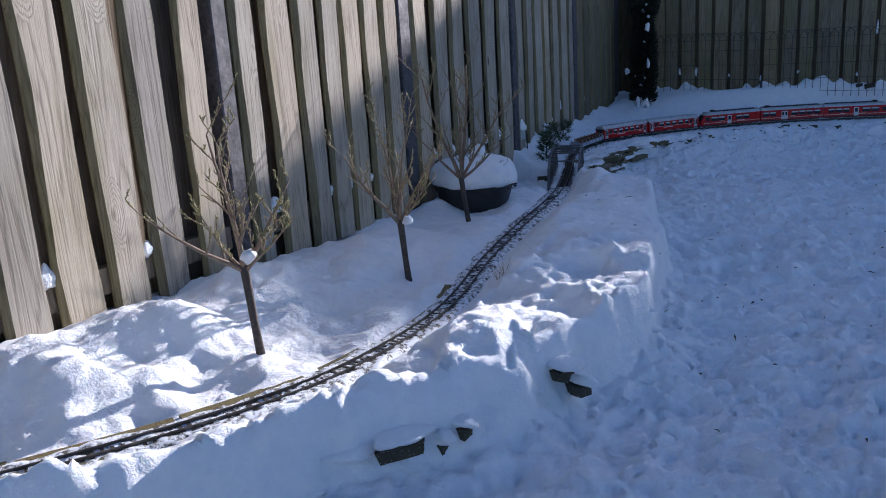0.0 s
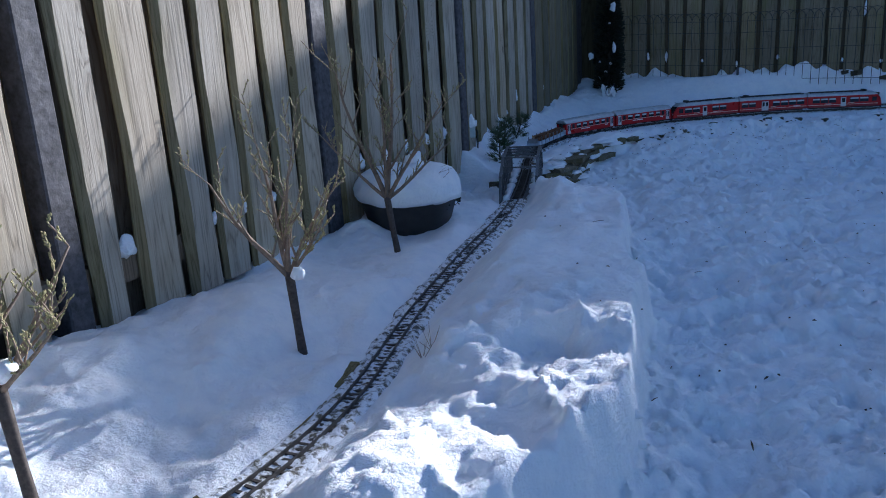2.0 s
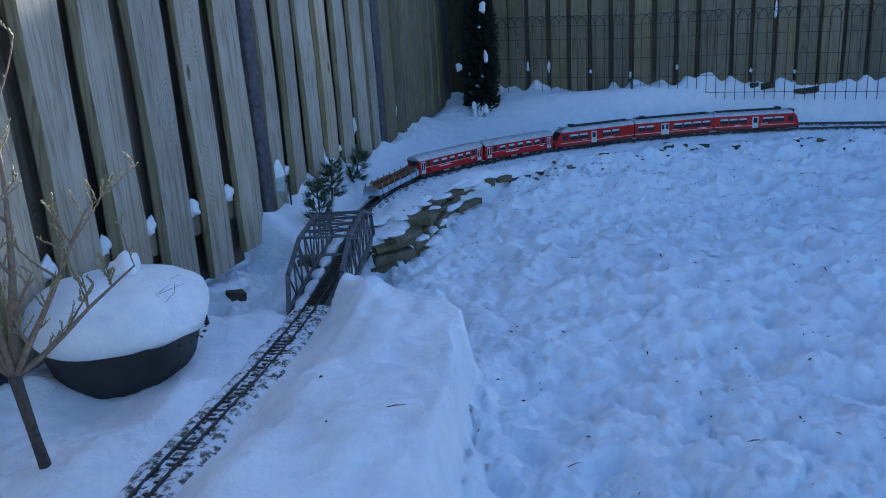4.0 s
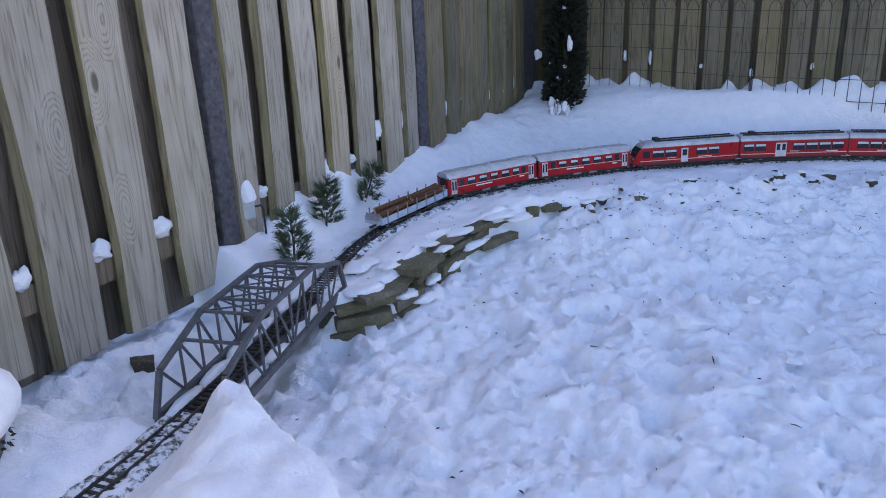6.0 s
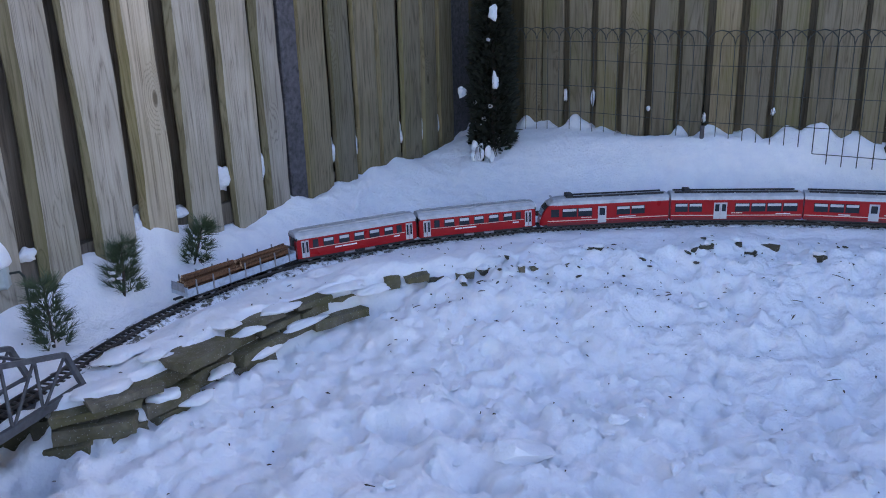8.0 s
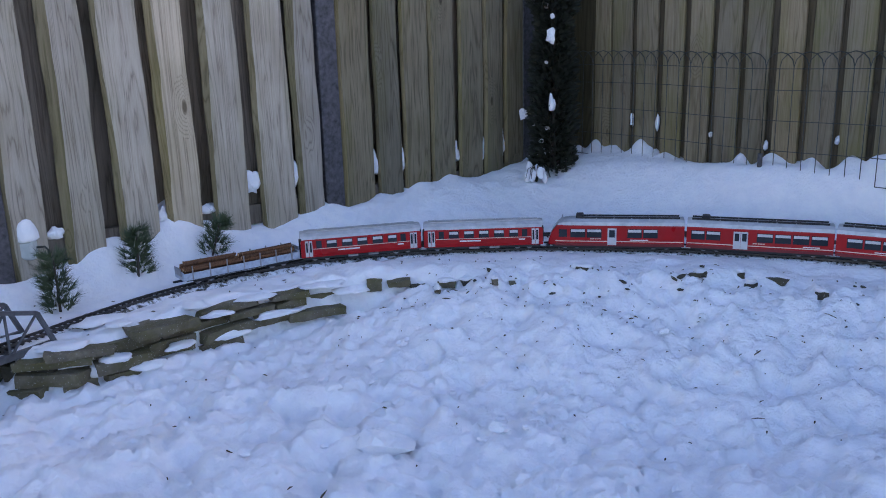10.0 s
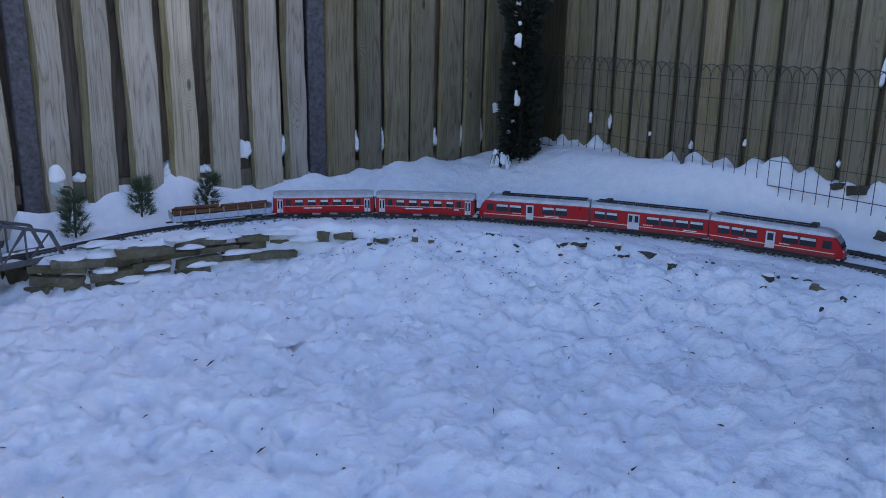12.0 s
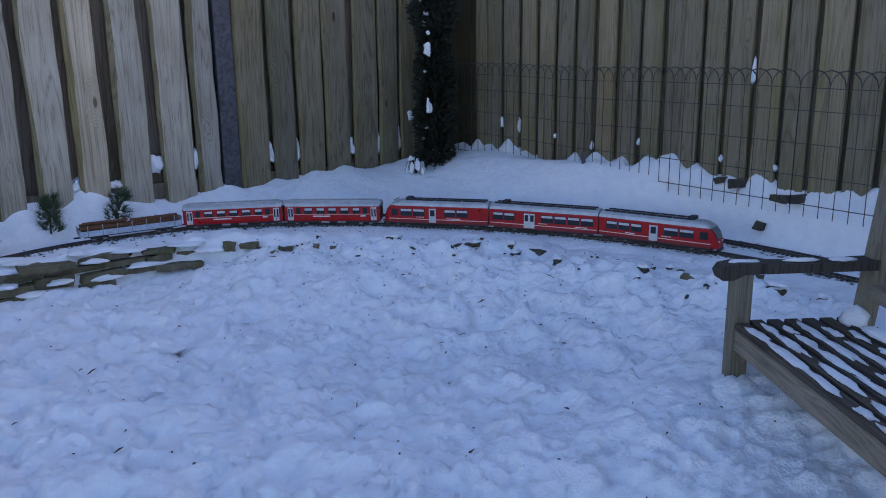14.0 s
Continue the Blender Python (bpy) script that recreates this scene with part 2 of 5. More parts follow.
def tube(bm, pts, radii, sides=6, cap=True):
    pts = [Vector(p) for p in pts]
    if isinstance(radii, (int, float)):
        radii = [radii] * len(pts)
    rings = []
    side = None
    for i, p in enumerate(pts):
        d = (pts[min(i + 1, len(pts) - 1)] - pts[max(i - 1, 0)]).normalized()
        if side is None:
            side = d.orthogonal().normalized()
        side = (side - d * side.dot(d)).normalized()
        up = d.cross(side)
        rings.append([bm.verts.new(p + (side * math.cos(a) + up * math.sin(a)) * radii[i]) for a in (2 * math.pi * k / sides for k in range(sides))])
    for a, b in zip(rings, rings[1:]):
        for k in range(sides):
            bm.faces.new((a[k], a[(k + 1) % sides], b[(k + 1) % sides], b[k]))
    if cap:
        bm.faces.new(rings[0][::-1])
        bm.faces.new(rings[-1])
    return bm


def beam(a, b, w, h, bm=None):
    """A rectangular bar between two points, w wide sideways and h deep."""
    bm = bm or bmesh.new()
    a, b = Vector(a), Vector(b)
    d = (b - a).normalized()
    s = d.cross(Vector((0, 0, 1)))
    s = s.normalized() if s.length > 1e-4 else Vector((1, 0, 0))
    u = s.cross(d)
    m = Matrix((s, d, u)).transposed().to_4x4()
    m.translation = a
    return box(bm, (-w / 2, 0, -h / 2), (w / 2, (b - a).length, h / 2), m)


def lathe(bm, prof, n=24, wob=0.0, seed=0):
    rings = []
    for i, (r, z) in enumerate(prof):
        ring = []
        for k in range(n):
            a = 2 * math.pi * k / n
            f = 1 + wob * noise.noise((math.cos(a) * 1.7 + seed, math.sin(a) * 1.7, z * 6))
            ring.append(bm.verts.new((r * f * math.cos(a), r * f * math.sin(a), z + wob * 0.12 * noise.noise((math.cos(a) * 2, math.sin(a) * 2 + seed, i)))))
        rings.append(ring)
    for a, b in zip(rings, rings[1:]):
        for k in range(n):
            bm.faces.new((a[k], a[(k + 1) % n], b[(k + 1) % n], b[k]))
    bm.faces.new(rings[0][::-1])
    bm.faces.new(rings[-1])
    return bm


def lump(size, seed, rough=0.25, sub=2, squash=0.0, m=ID):
    """An uneven rounded lump; squash above 0 flattens its underside."""
    bm = bmesh.new()
    bmesh.ops.create_icosphere(bm, subdivisions=sub, radius=1.0)
    for v in bm.verts:
        p = v.co.copy()
        f = 1 + rough * (noise.noise(p * 1.3 + Vector((seed * 7.3, seed, 0))) * 1.4 + 0.5 * noise.noise(p * 3.1 + Vector((0, seed * 3.7, 5))))
        p *= f
        if squash and p.z < 0:
            p.z *= squash
        v.co = m @ Vector((p.x * size[0], p.y * size[1], p.z * size[2]))
    return bm


# ---- plan ----
CORNER = Vector((2.308, 10.304, 0))
DIR_L = Vector((-0.4447, -0.8957, 0))      # along the side fence, away from the corner
DIR_B = Vector((0.878, -0.4786, 0))        # along the end fence
IN_L, IN_B = Vector((0.8957, -0.4447, 0)), Vector((-0.4786, -0.878, 0))   # towards the garden


def spline(points, step):
    """Evenly spaced points of a smooth curve through the given ones."""
    p = [Vector(q) for q in points]
    p = [p[0] * 2 - p[1]] + p + [p[-1] * 2 - p[-2]]
    out = []
    for a, b, c, d in zip(p, p[1:], p[2:], p[3:]):
        for k in range(40):
            t = k / 40
            out.append(0.5 * (2 * b + (c - a) * t + (2 * a - 5 * b + 4 * c - d) * t * t + (3 * b - a - 3 * c + d) * t ** 3))
    out.append(p[-2])
    cum = [0.0]
    for a, b in zip(out, out[1:]):
        cum.append(cum[-1] + (b - a).length)
    res, j = [], 0
    n = int(cum[-1] / step)
    for i in range(n + 1):
        s = i * cum[-1] / n
        while j < len(cum) - 2 and cum[j + 1] < s:
            j += 1
        f = (s - cum[j]) / max(1e-9, cum[j + 1] - cum[j])
        res.append(out[j].lerp(out[j + 1], f))
    return res


TRACK = spline([(-2.4, 1.75, 0.2), (-1.5, 2.03, 0.2), (-0.91, 2.31, 0.2), (-0.45, 2.61, 0.2), (-0.16, 2.92, 0.2), (0.10, 3.39, 0.2), (0.32, 4.13, 0.2), (0.55, 4.8, 0.2), (0.78, 5.4, 0.2),
                (0.955, 5.95, 0.205), (1.13, 6.72, 0.21), (1.19, 7.05, 0.215), (1.29, 7.4, 0.225), (1.47, 7.76, 0.23), (1.75, 8.07, 0.235), (2.15, 8.3, 0.24), (2.65, 8.48, 0.245),
                (3.3, 8.59, 0.25), (3.95, 8.6, 0.25), (4.6, 8.48, 0.25), (5.2, 8.21, 0.25), (5.9, 7.72, 0.25), (6.6, 7.1, 0.25)], 0.02)
TRACK_FAR = spline([(1.52, 7.83, 0.232), (1.72, 8.13, 0.235), (2.1, 8.5, 0.24), (2.65, 8.8, 0.245), (3.3, 8.97, 0.25), (3.95, 8.96, 0.25), (4.6, 8.79, 0.25), (5.25, 8.45, 0.25), (6.0, 7.92, 0.25), (6.9, 7.15, 0.25)], 0.02)
BED_NEAR = [(-3.5, 0.9), (-1.6, 1.5), (-0.7, 2.08), (-0.27, 2.36), (0.0, 2.46), (0.15, 2.54), (0.5, 2.81), (0.86, 3.2), (1.0, 3.6), (1.2, 4.3), (1.33, 4.95), (1.45, 5.42), (1.36, 5.62), (1.2, 5.84), (1.05, 5.93), (0.86, 5.86), (0.3, 5.86), (-0.4, 6.2), (-4, 3.0)]
BED_FAR = [(0.4, 7.1), (0.75, 6.9), (1.24, 6.7), (1.36, 6.75), (1.46, 6.9), (1.54, 7.1), (1.62, 7.3), (1.78, 7.55), (2.02, 7.78), (2.4, 7.97), (2.8, 8.08), (3.3, 8.19), (3.9, 8.22), (4.4, 8.13), (5.0, 7.88), (5.7, 7.45), (6.6, 6.8), (9, 9), (4, 14), (0, 10)]


def lattice(ix, iy, seed):
    n = (ix.astype(np.int64) * 374761393 + iy.astype(np.int64) * 668265263 + seed * 1442695041) & 0x7FFFFFFF
    n = ((n ^ (n >> 13)) * 1274126177) & 0x7FFFFFFF
    return ((n ^ (n >> 16)) & 0xFFFF) / 65535.0


def vnoise(x, y, seed=0):
    ix, iy = np.floor(x), np.floor(y)
    fx, fy = x - ix, y - iy
    fx, fy = fx ** 3 * (fx * (fx * 6 - 15) + 10), fy ** 3 * (fy * (fy * 6 - 15) + 10)
    a, b = lattice(ix, iy, seed), lattice(ix + 1, iy, seed)
    c, d = lattice(ix, iy + 1, seed), lattice(ix + 1, iy + 1, seed)
    return (a + (b - a) * fx) * (1 - fy) + (c + (d - c) * fx) * fy - 0.5


def fbm(x, y, scale, octaves=4, seed=0, gain=0.5):
    out, amp = 0.0, 1.0
    for o in range(octaves):
        c, s = math.cos(o * 0.9 + seed), math.sin(o * 0.9 + seed)
        out = out + amp * vnoise((x * c - y * s) * scale + 31.7 * o, (x * s + y * c) * scale + 17.3 * o, seed + o)
        scale, amp = scale * 2.03, amp * gain
    return out


def cells(x, y, scale, seed=0):
    """Distance to the nearest of scattered points, in cells."""
    gx, gy = x * scale, y * scale
    ix, iy = np.floor(gx), np.floor(gy)
    best = np.full(np.shape(gx), 9.0)
    for dx in (-1, 0, 1):
        for dy in (-1, 0, 1):
            px = ix + dx + lattice(ix + dx, iy + dy, seed)
            py = iy + dy + lattice(ix + dx, iy + dy, seed + 7)
            best = np.minimum(best, np.hypot(gx - px, gy - py))
    return best


def smooth(a, b, v):
    t = np.clip((v - a) / (b - a), 0, 1)
    return t * t * (3 - 2 * t)


def to_line(x, y, pts):
    """Distance to a polyline and the side (positive to the left of its way)."""
    best, side = np.full(np.shape(x), 1e9), np.zeros(np.shape(x))
    for (ax, ay), (bx, by) in zip(pts, pts[1:]):
        ex, ey = bx - ax, by - ay
        t = np.clip(((x - ax) * ex + (y - ay) * ey) / (ex * ex + ey * ey), 0, 1)
        d = np.hypot(x - ax - t * ex, y - ay - t * ey)
        near = d < best
        best = np.where(near, d, best)
        side = np.where(near, np.sign(ex * (y - ay) - ey * (x - ax)), side)
    return best, side


def inside(x, y, poly):
    """Signed distance to a closed outline, positive within."""
    ring = poly + poly[:1]
    d, _ = to_line(x, y, ring)
    odd = np.zeros(np.shape(x), bool)
    for (ax, ay), (bx, by) in zip(ring, ring[1:]):
        if ay != by:
            odd ^= ((ay > y) != (by > y)) & (x < (bx - ax) * (y - ay) / (by - ay) + ax)
    return np.where(odd, d, -d)


def bump_at(x, y, cx, cy, r, h, squash=1.0, turn=0.0):
    c, s = math.cos(turn), math.sin(turn)
    u, v = (x - cx) * c + (y - cy) * s, -(x - cx) * s + (y - cy) * c
    return h * np.exp(-((u / r) ** 2 + (v / (r * squash)) ** 2))


TRACK_2D = [(p.x, p.y) for p in TRACK[::6]]
FAR_2D = [(p.x, p.y) for p in TRACK_FAR[::6]]


def ground_height(x, y):
    x, y = np.asarray(x, float), np.asarray(y, float)
    wob = 0.07 * fbm(x, y, 4.0, 2, 3) + 0.008 * fbm(x, y, 16.0, 2, 9)
    dn, df = inside(x, y, BED_NEAR) + wob, inside(x, y, BED_FAR) + wob * 0.6
    dt, side = to_line(x, y, TRACK_2D)
    d2, side2 = to_line(x, y, FAR_2D)
    # trodden lawn
    wx, wy = x + 0.07 * fbm(x, y, 7, 3, 8), y + 0.07 * fbm(x, y, 7, 3, 28)
    trod, foot = cells(wx, wy, 4.3, 4), cells(wx + 0.03 * fbm(x, y, 21, 2, 61), wy + 0.03 * fbm(x, y, 21, 2, 62), 9.5, 21)
    lawn = 0.04 * fbm(x, y, 1.5, 3, 1) - 0.03 * smooth(0.46, 0.16, trod) * (0.4 + 1.2 * np.clip(0.5 + fbm(x, y, 1.1, 2, 51), 0, 1)) - 0.013 * smooth(0.46, 0.14, foot) + 0.03 * fbm(x, y, 7, 6, 5, 0.66) + 0.022 * np.abs(fbm(x, y, 19, 4, 6, 0.65))
    lawn = lawn + 0.016 * smooth(-0.02, 0.035, fbm(wx, wy, 3.7, 5, 71, 0.55)) + 0.011 * smooth(0.0, 0.04, fbm(wx, wy, 8.5, 5, 72, 0.6))
    lawn = lawn * smooth(-2.6, -1.72, x) * smooth(6.6, 5.72, x) * smooth(0.4, 1.25, y) * smooth(11.2, 10.3, y)
    away = np.maximum(-df, 0)
    lawn = lawn + 0.19 * smooth(0.95, 0.05, away) * smooth(1.75, 2.7, x) + 0.03 * smooth(0.4, 0.0, away)
    lawn = lawn + 0.035 * smooth(0.2, 0.0, np.maximum(-dn, 0)) + 0.025 + bump_at(x, y, 4.88, 6.95, 0.45, 0.11) + bump_at(x, y, 4.78, 7.95, 0.16, 0.06)
    # near bed
    right = np.where(side < 0, 1.0, 0.0)
    soft = 0.085 * fbm(x, y, 2.6, 3, 11) + 0.018 * fbm(x, y, 7, 3, 12)
    nl = (CORNER.x - x) * IN_L.x + (CORNER.y - y) * IN_L.y
    nl = -nl
    top = 0.205 + soft * 0.9 + right * 0.085 * smooth(0.08, 0.3, dt) + (1 - right) * 0.05 * smooth(0.15, 0.6, dt) * smooth(4.6, 3.4, y)
    rough = smooth(4.3, 3.5, y) * (0.35 + 0.65 * right)
    crust = smooth(-0.02, 0.05, fbm(wx, wy, 3.4, 4, 14, 0.5)) * 0.022 + smooth(0.0, 0.06, fbm(wx, wy, 8.0, 4, 34, 0.55)) * 0.012
    top = top + rough * (crust - 0.012 + 0.05 * fbm(x, y, 2.2, 3, 19, 0.5) + 0.024 * fbm(x, y, 12, 4, 15, 0.6)) * smooth(0.05, 0.16, dt)
    top = top + 0.012 * fbm(x, y, 20, 3, 16, 0.6)
    top = top + bump_at(x, y, 0.62, 3.72, 0.16, 0.05, 0.5, 0.9) + bump_at(x, y, 0.82, 3.6, 0.2, 0.045, 0.3, -0.35) - bump_at(x, y, 0.72, 3.5, 0.12, 0.05)
    for cx, cy, r, h in ((-1.0, 3.05, 0.2, 0.13), (-0.78, 3.05, 0.12, 0.07), (-1.25, 2.75, 0.2, 0.1), (-0.62, 3.62, 0.24, 0.1), (-0.35, 4.1, 0.26, 0.09), (-0.15, 4.55, 0.22, 0.08),
                         (-1.0, 2.62, 0.15, 0.07), (-0.8, 2.72, 0.1, 0.05), (-1.5, 2.6, 0.2, 0.09), (0.1, 4.3, 0.25, 0.03), (0.05, 5.35, 0.16, 0.1), (0.55, 5.2, 0.14, 0.03)):
        top = top + bump_at(x, y, cx, cy, r, h)
    top = top + (bump_at(x, y, 1.13, 5.66, 0.13, 0.09) + bump_at(x, y, 1.07, 5.82, 0.085, 0.1)) * (1 + 0.9 * fbm(x, y, 9, 3, 33)) + bump_at(x, y, 0.45, 5.7, 0.15, 0.06)
    top = top - bump_at(x, y, 0.3, 5.36, 0.24, 0.075)
    lie = 0.2 - 0.012
    top = np.where(dt < 0.4, lie + (top - lie) * smooth(0.06, 0.15, dt), top)
    # far bed
    back = np.where(side > 0, 1.0, 0.0)
    top2 = 0.215 + 0.02 * smooth(1.2, 2.8, x) + 0.05 * fbm(x, y, 3.0, 4, 17) + 0.02 * fbm(x, y, 12, 3, 18) * (1 - back * 0.6)
    behind = np.where(x > 1.8, d2 * (side2 > 0), dt * back)
    nb = np.maximum((x - CORNER.x) * IN_B.x + (y - CORNER.y) * IN_B.y, 0.0)
    nle = np.maximum(nl, 0.0)
    sl = (x - CORNER.x) * DIR_L.x + (y - CORNER.y) * DIR_L.y
    near_b = (1 / (nb + 0.05)) / (1 / (nb + 0.05) + 1 / (nle + 0.05))
    goal = near_b * 0.345 + (1 - near_b) * (0.17 + 0.06 * smooth(1.8, 0.3, sl) - 0.1 * smooth(2.9, 3.7, sl))
    top2 = top2 + back * goal * smooth(0.05 * near_b + 0.42 * (1 - near_b), 0.75 * near_b + 1.0 * (1 - near_b), behind / (behind + np.minimum(nb, nle) + 1e-6))
    sb = (x - CORNER.x) * DIR_B.x + (y - CORNER.y) * DIR_B.y
    top2 = top2 + back * smooth(0.13, 0.05, nb) * (0.075 * np.abs(np.sin(sb * math.pi / 0.188 + 0.6 + 2.5 * fbm(sb, sb * 0, 2.5, 2, 44))) ** 1.5 * (0.45 + 1.1 * fbm(sb, sb * 0 + 3, 4.0, 2, 49)) + 0.1 * fbm(sb, nb, 3.0, 4, 45))
    top2 = top2 + back * smooth(0.12, 0.05, nle) * (0.05 * fbm(sl, nle, 4.0, 3, 47))
    top2 = top2 + bump_at(x, y, 1.0, 7.8, 0.13, 0.17) + bump_at(x, y, 1.1, 8.02, 0.08, 0.13) + bump_at(x, y, 0.88, 7.46, 0.12, 0.1) + bump_at(x, y, 0.72, 6.95, 0.12, 0.07)
    lie2 = 0.205 + 0.035 * smooth(1.1, 2.8, x)
    gap = np.minimum(np.where(x > 1.4, d2, 9), dt)
    between = (x > 1.6) & (side > 0) & (side2 < 0)
    gap = np.where(between, 0, gap)
    top2 = np.where(gap < 0.5, lie2 + (top2 - lie2) * smooth(0.06, 0.17, gap), top2)
    # steps from lawn to beds, with a hollow below the bridge
    low = lawn + 0.09 * smooth(0.6, 0.05, nl) * smooth(5.4, 5.9, y) * smooth(7.0, 6.5, y)
    z = low + (top - low) * smooth(-0.02 - 0.05 * smooth(3.3, 2.8, y), 0.032 + 0.02 * smooth(3.3, 2.8, y), dn)
    z = np.where(df > -0.3, z + (top2 - z) * smooth(-0.05, 0.05, df), z)
    return z


def gz(x, y):
    return float(ground_height(np.array([x]), np.array([y]))[0])


# ---- ground ----
def axis(lo, hi, step, far):
    fine = np.arange(lo, hi + step / 2, step)
    out = [hi + step * 1.6 ** k for k in range(1, 40) if step * 1.6 ** k < far]
    inn = [lo - step * 1.6 ** k for k in range(1, 40) if step * 1.6 ** k < far]
    return np.concatenate([inn[::-1], fine, out])


def build_ground():
    xs, ys = axis(-1.75, 5.75, 0.0145, 400), axis(1.2, 10.3, 0.0145, 400)
    gx, gy = np.meshgrid(xs, ys)
    nx, ny = len(xs), len(ys)
    co = np.stack([gx.ravel(), gy.ravel(), ground_height(gx.ravel(), gy.ravel())], 1).astype(np.float32)
    i = (np.arange(ny - 1)[:, None] * nx + np.arange(nx - 1)[None, :]).ravel()
    quads = np.stack([i, i + 1, i + nx + 1, i + nx], 1).astype(np.int32)
    me = bpy.data.meshes.new("ground")
    me.vertices.add(len(co))
    me.vertices.foreach_set("co", co.ravel())
    me.loops.add(quads.size)
    me.loops.foreach_set("vertex_index", quads.ravel())
    me.polygons.add(len(quads))
    me.polygons.foreach_set("loop_start", np.arange(0, quads.size, 4, dtype=np.int32))
    me.update(calc_edges=True)
    me.shade_smooth()
    me.materials.append(SNOW)
    tagged(new("ground", me), "white trampled garden snow over raised beds", "snow", kind="structure")


build_ground()


# ---- fences ----
def plank(w, h, t, seed, wavy, wane=0.0):
    """An upright sawn board, its foot at the origin, width along x, thickness along -y; wane: a bark-edged bevel on its low-x side."""
    bm = bmesh.new()
    n = 18 if wavy > 0.003 else 6
    rows = []
    for k in range(n + 1):
        z = h * k / n
        l = -w / 2 + wavy * noise.noise((seed * 3.1, z * 1.9, 0)) + wavy * 0.4 * noise.noise((seed * 3.1, z * 7, 4))
        r = w / 2 + wavy * noise.noise((seed * 5.7, z * 1.9, 9)) + wavy * 0.4 * noise.noise((seed * 1.1, z * 7, 2))
        c = 0.0025
        b = max(c, wane * (1 + 0.9 * noise.noise((seed * 2.3, z * 1.6, 5))))
        warp = 0.004 * noise.noise((seed * 1.7, z * 1.2, 1)) if wavy > 0.003 else 0.0
        rows.append([bm.verts.new(p) for p in ((l, warp - (0.7 * t if wane else c), z), (l + b, warp, z), (r - c, warp, z), (r, warp - c, z), (r, -t, z), (l, -t, z))])
    for a, b in zip(rows, rows[1:]):
        for k in range(6):
            f = bm.faces.new((a[k], a[(k + 1) % 6], b[(k + 1) % 6], b[k]))
            if wane and k in (0, 5):
                f.material_index = 1
    bm.faces.new(rows[0][::-1])
    bm.faces.new(rows[-1])
    return bm


def stand(ob, base, along, inward, s, out, z, lean=0.0):
    """Sets a fence piece at s metres along the fence and out metres in front of its line."""
    p = base + along * s + inward * out
    m = Matrix((along, -inward, Vector((0, 0, 1)))).transposed().to_4x4()
    if along.cross(-inward).z < 0:
        m = Matrix((-along, -inward, Vector((0, 0, 1)))).transposed().to_4x4()
    m.translation = (p.x, p.y, z)
    ob.matrix_basis = m @ Matrix.Rotation(lean, 4, "Y")


def flip(bm):
    for v in bm.verts:
        v.co.y = -v.co.y
    bmesh.ops.reverse_faces(bm, faces=bm.faces[:])
    return bm


# posts, then middles and widths of the boards, metres from the corner
SIDE_POSTS = [(1.88, 0.12), (3.59, 0.1), (5.43, 0.13), (7.075, 0.095), (8.95, 0.1), (10.7, 0.1)]
SIDE_BOARDS = [(0.39, 0.17), (0.59, 0.165), (0.8, 0.2), (1.04, 0.19), (1.26, 0.195), (1.475, 0.17), (1.71, 0.205),
               (2.035, 0.155), (2.245, 0.195), (2.51, 0.185), (2.765, 0.165), (2.99, 0.185), (3.23, 0.17), (3.465, 0.155),
               (3.785, 0.21), (4.09, 0.19), (4.385, 0.225), (4.68, 0.2), (4.95, 0.21), (5.24, 0.2),
               (5.61, 0.175), (5.825, 0.16), (6.04, 0.178), (6.245, 0.16), (6.45, 0.17), (6.68, 0.19), (6.93, 0.14),
               (7.275, 0.14), (7.53, 0.155), (7.75, 0.175), (7.97, 0.165), (8.19, 0.16), (8.41, 0.17), (8.63, 0.16), (8.83, 0.13)]
END_BOARDS = [(0.527, 0.125), (0.673, 0.145), (0.862, 0.15), (1.043, 0.135), (1.22, 0.142), (1.403, 0.14), (1.578, 0.132), (1.759, 0.14), (1.94, 0.137), (2.114, 0.135),
              (2.277, 0.113), (2.392, 0.113), (2.542, 0.118), (2.7, 0.138), (2.869, 0.136), (3.034, 0.137), (3.203, 0.146)]


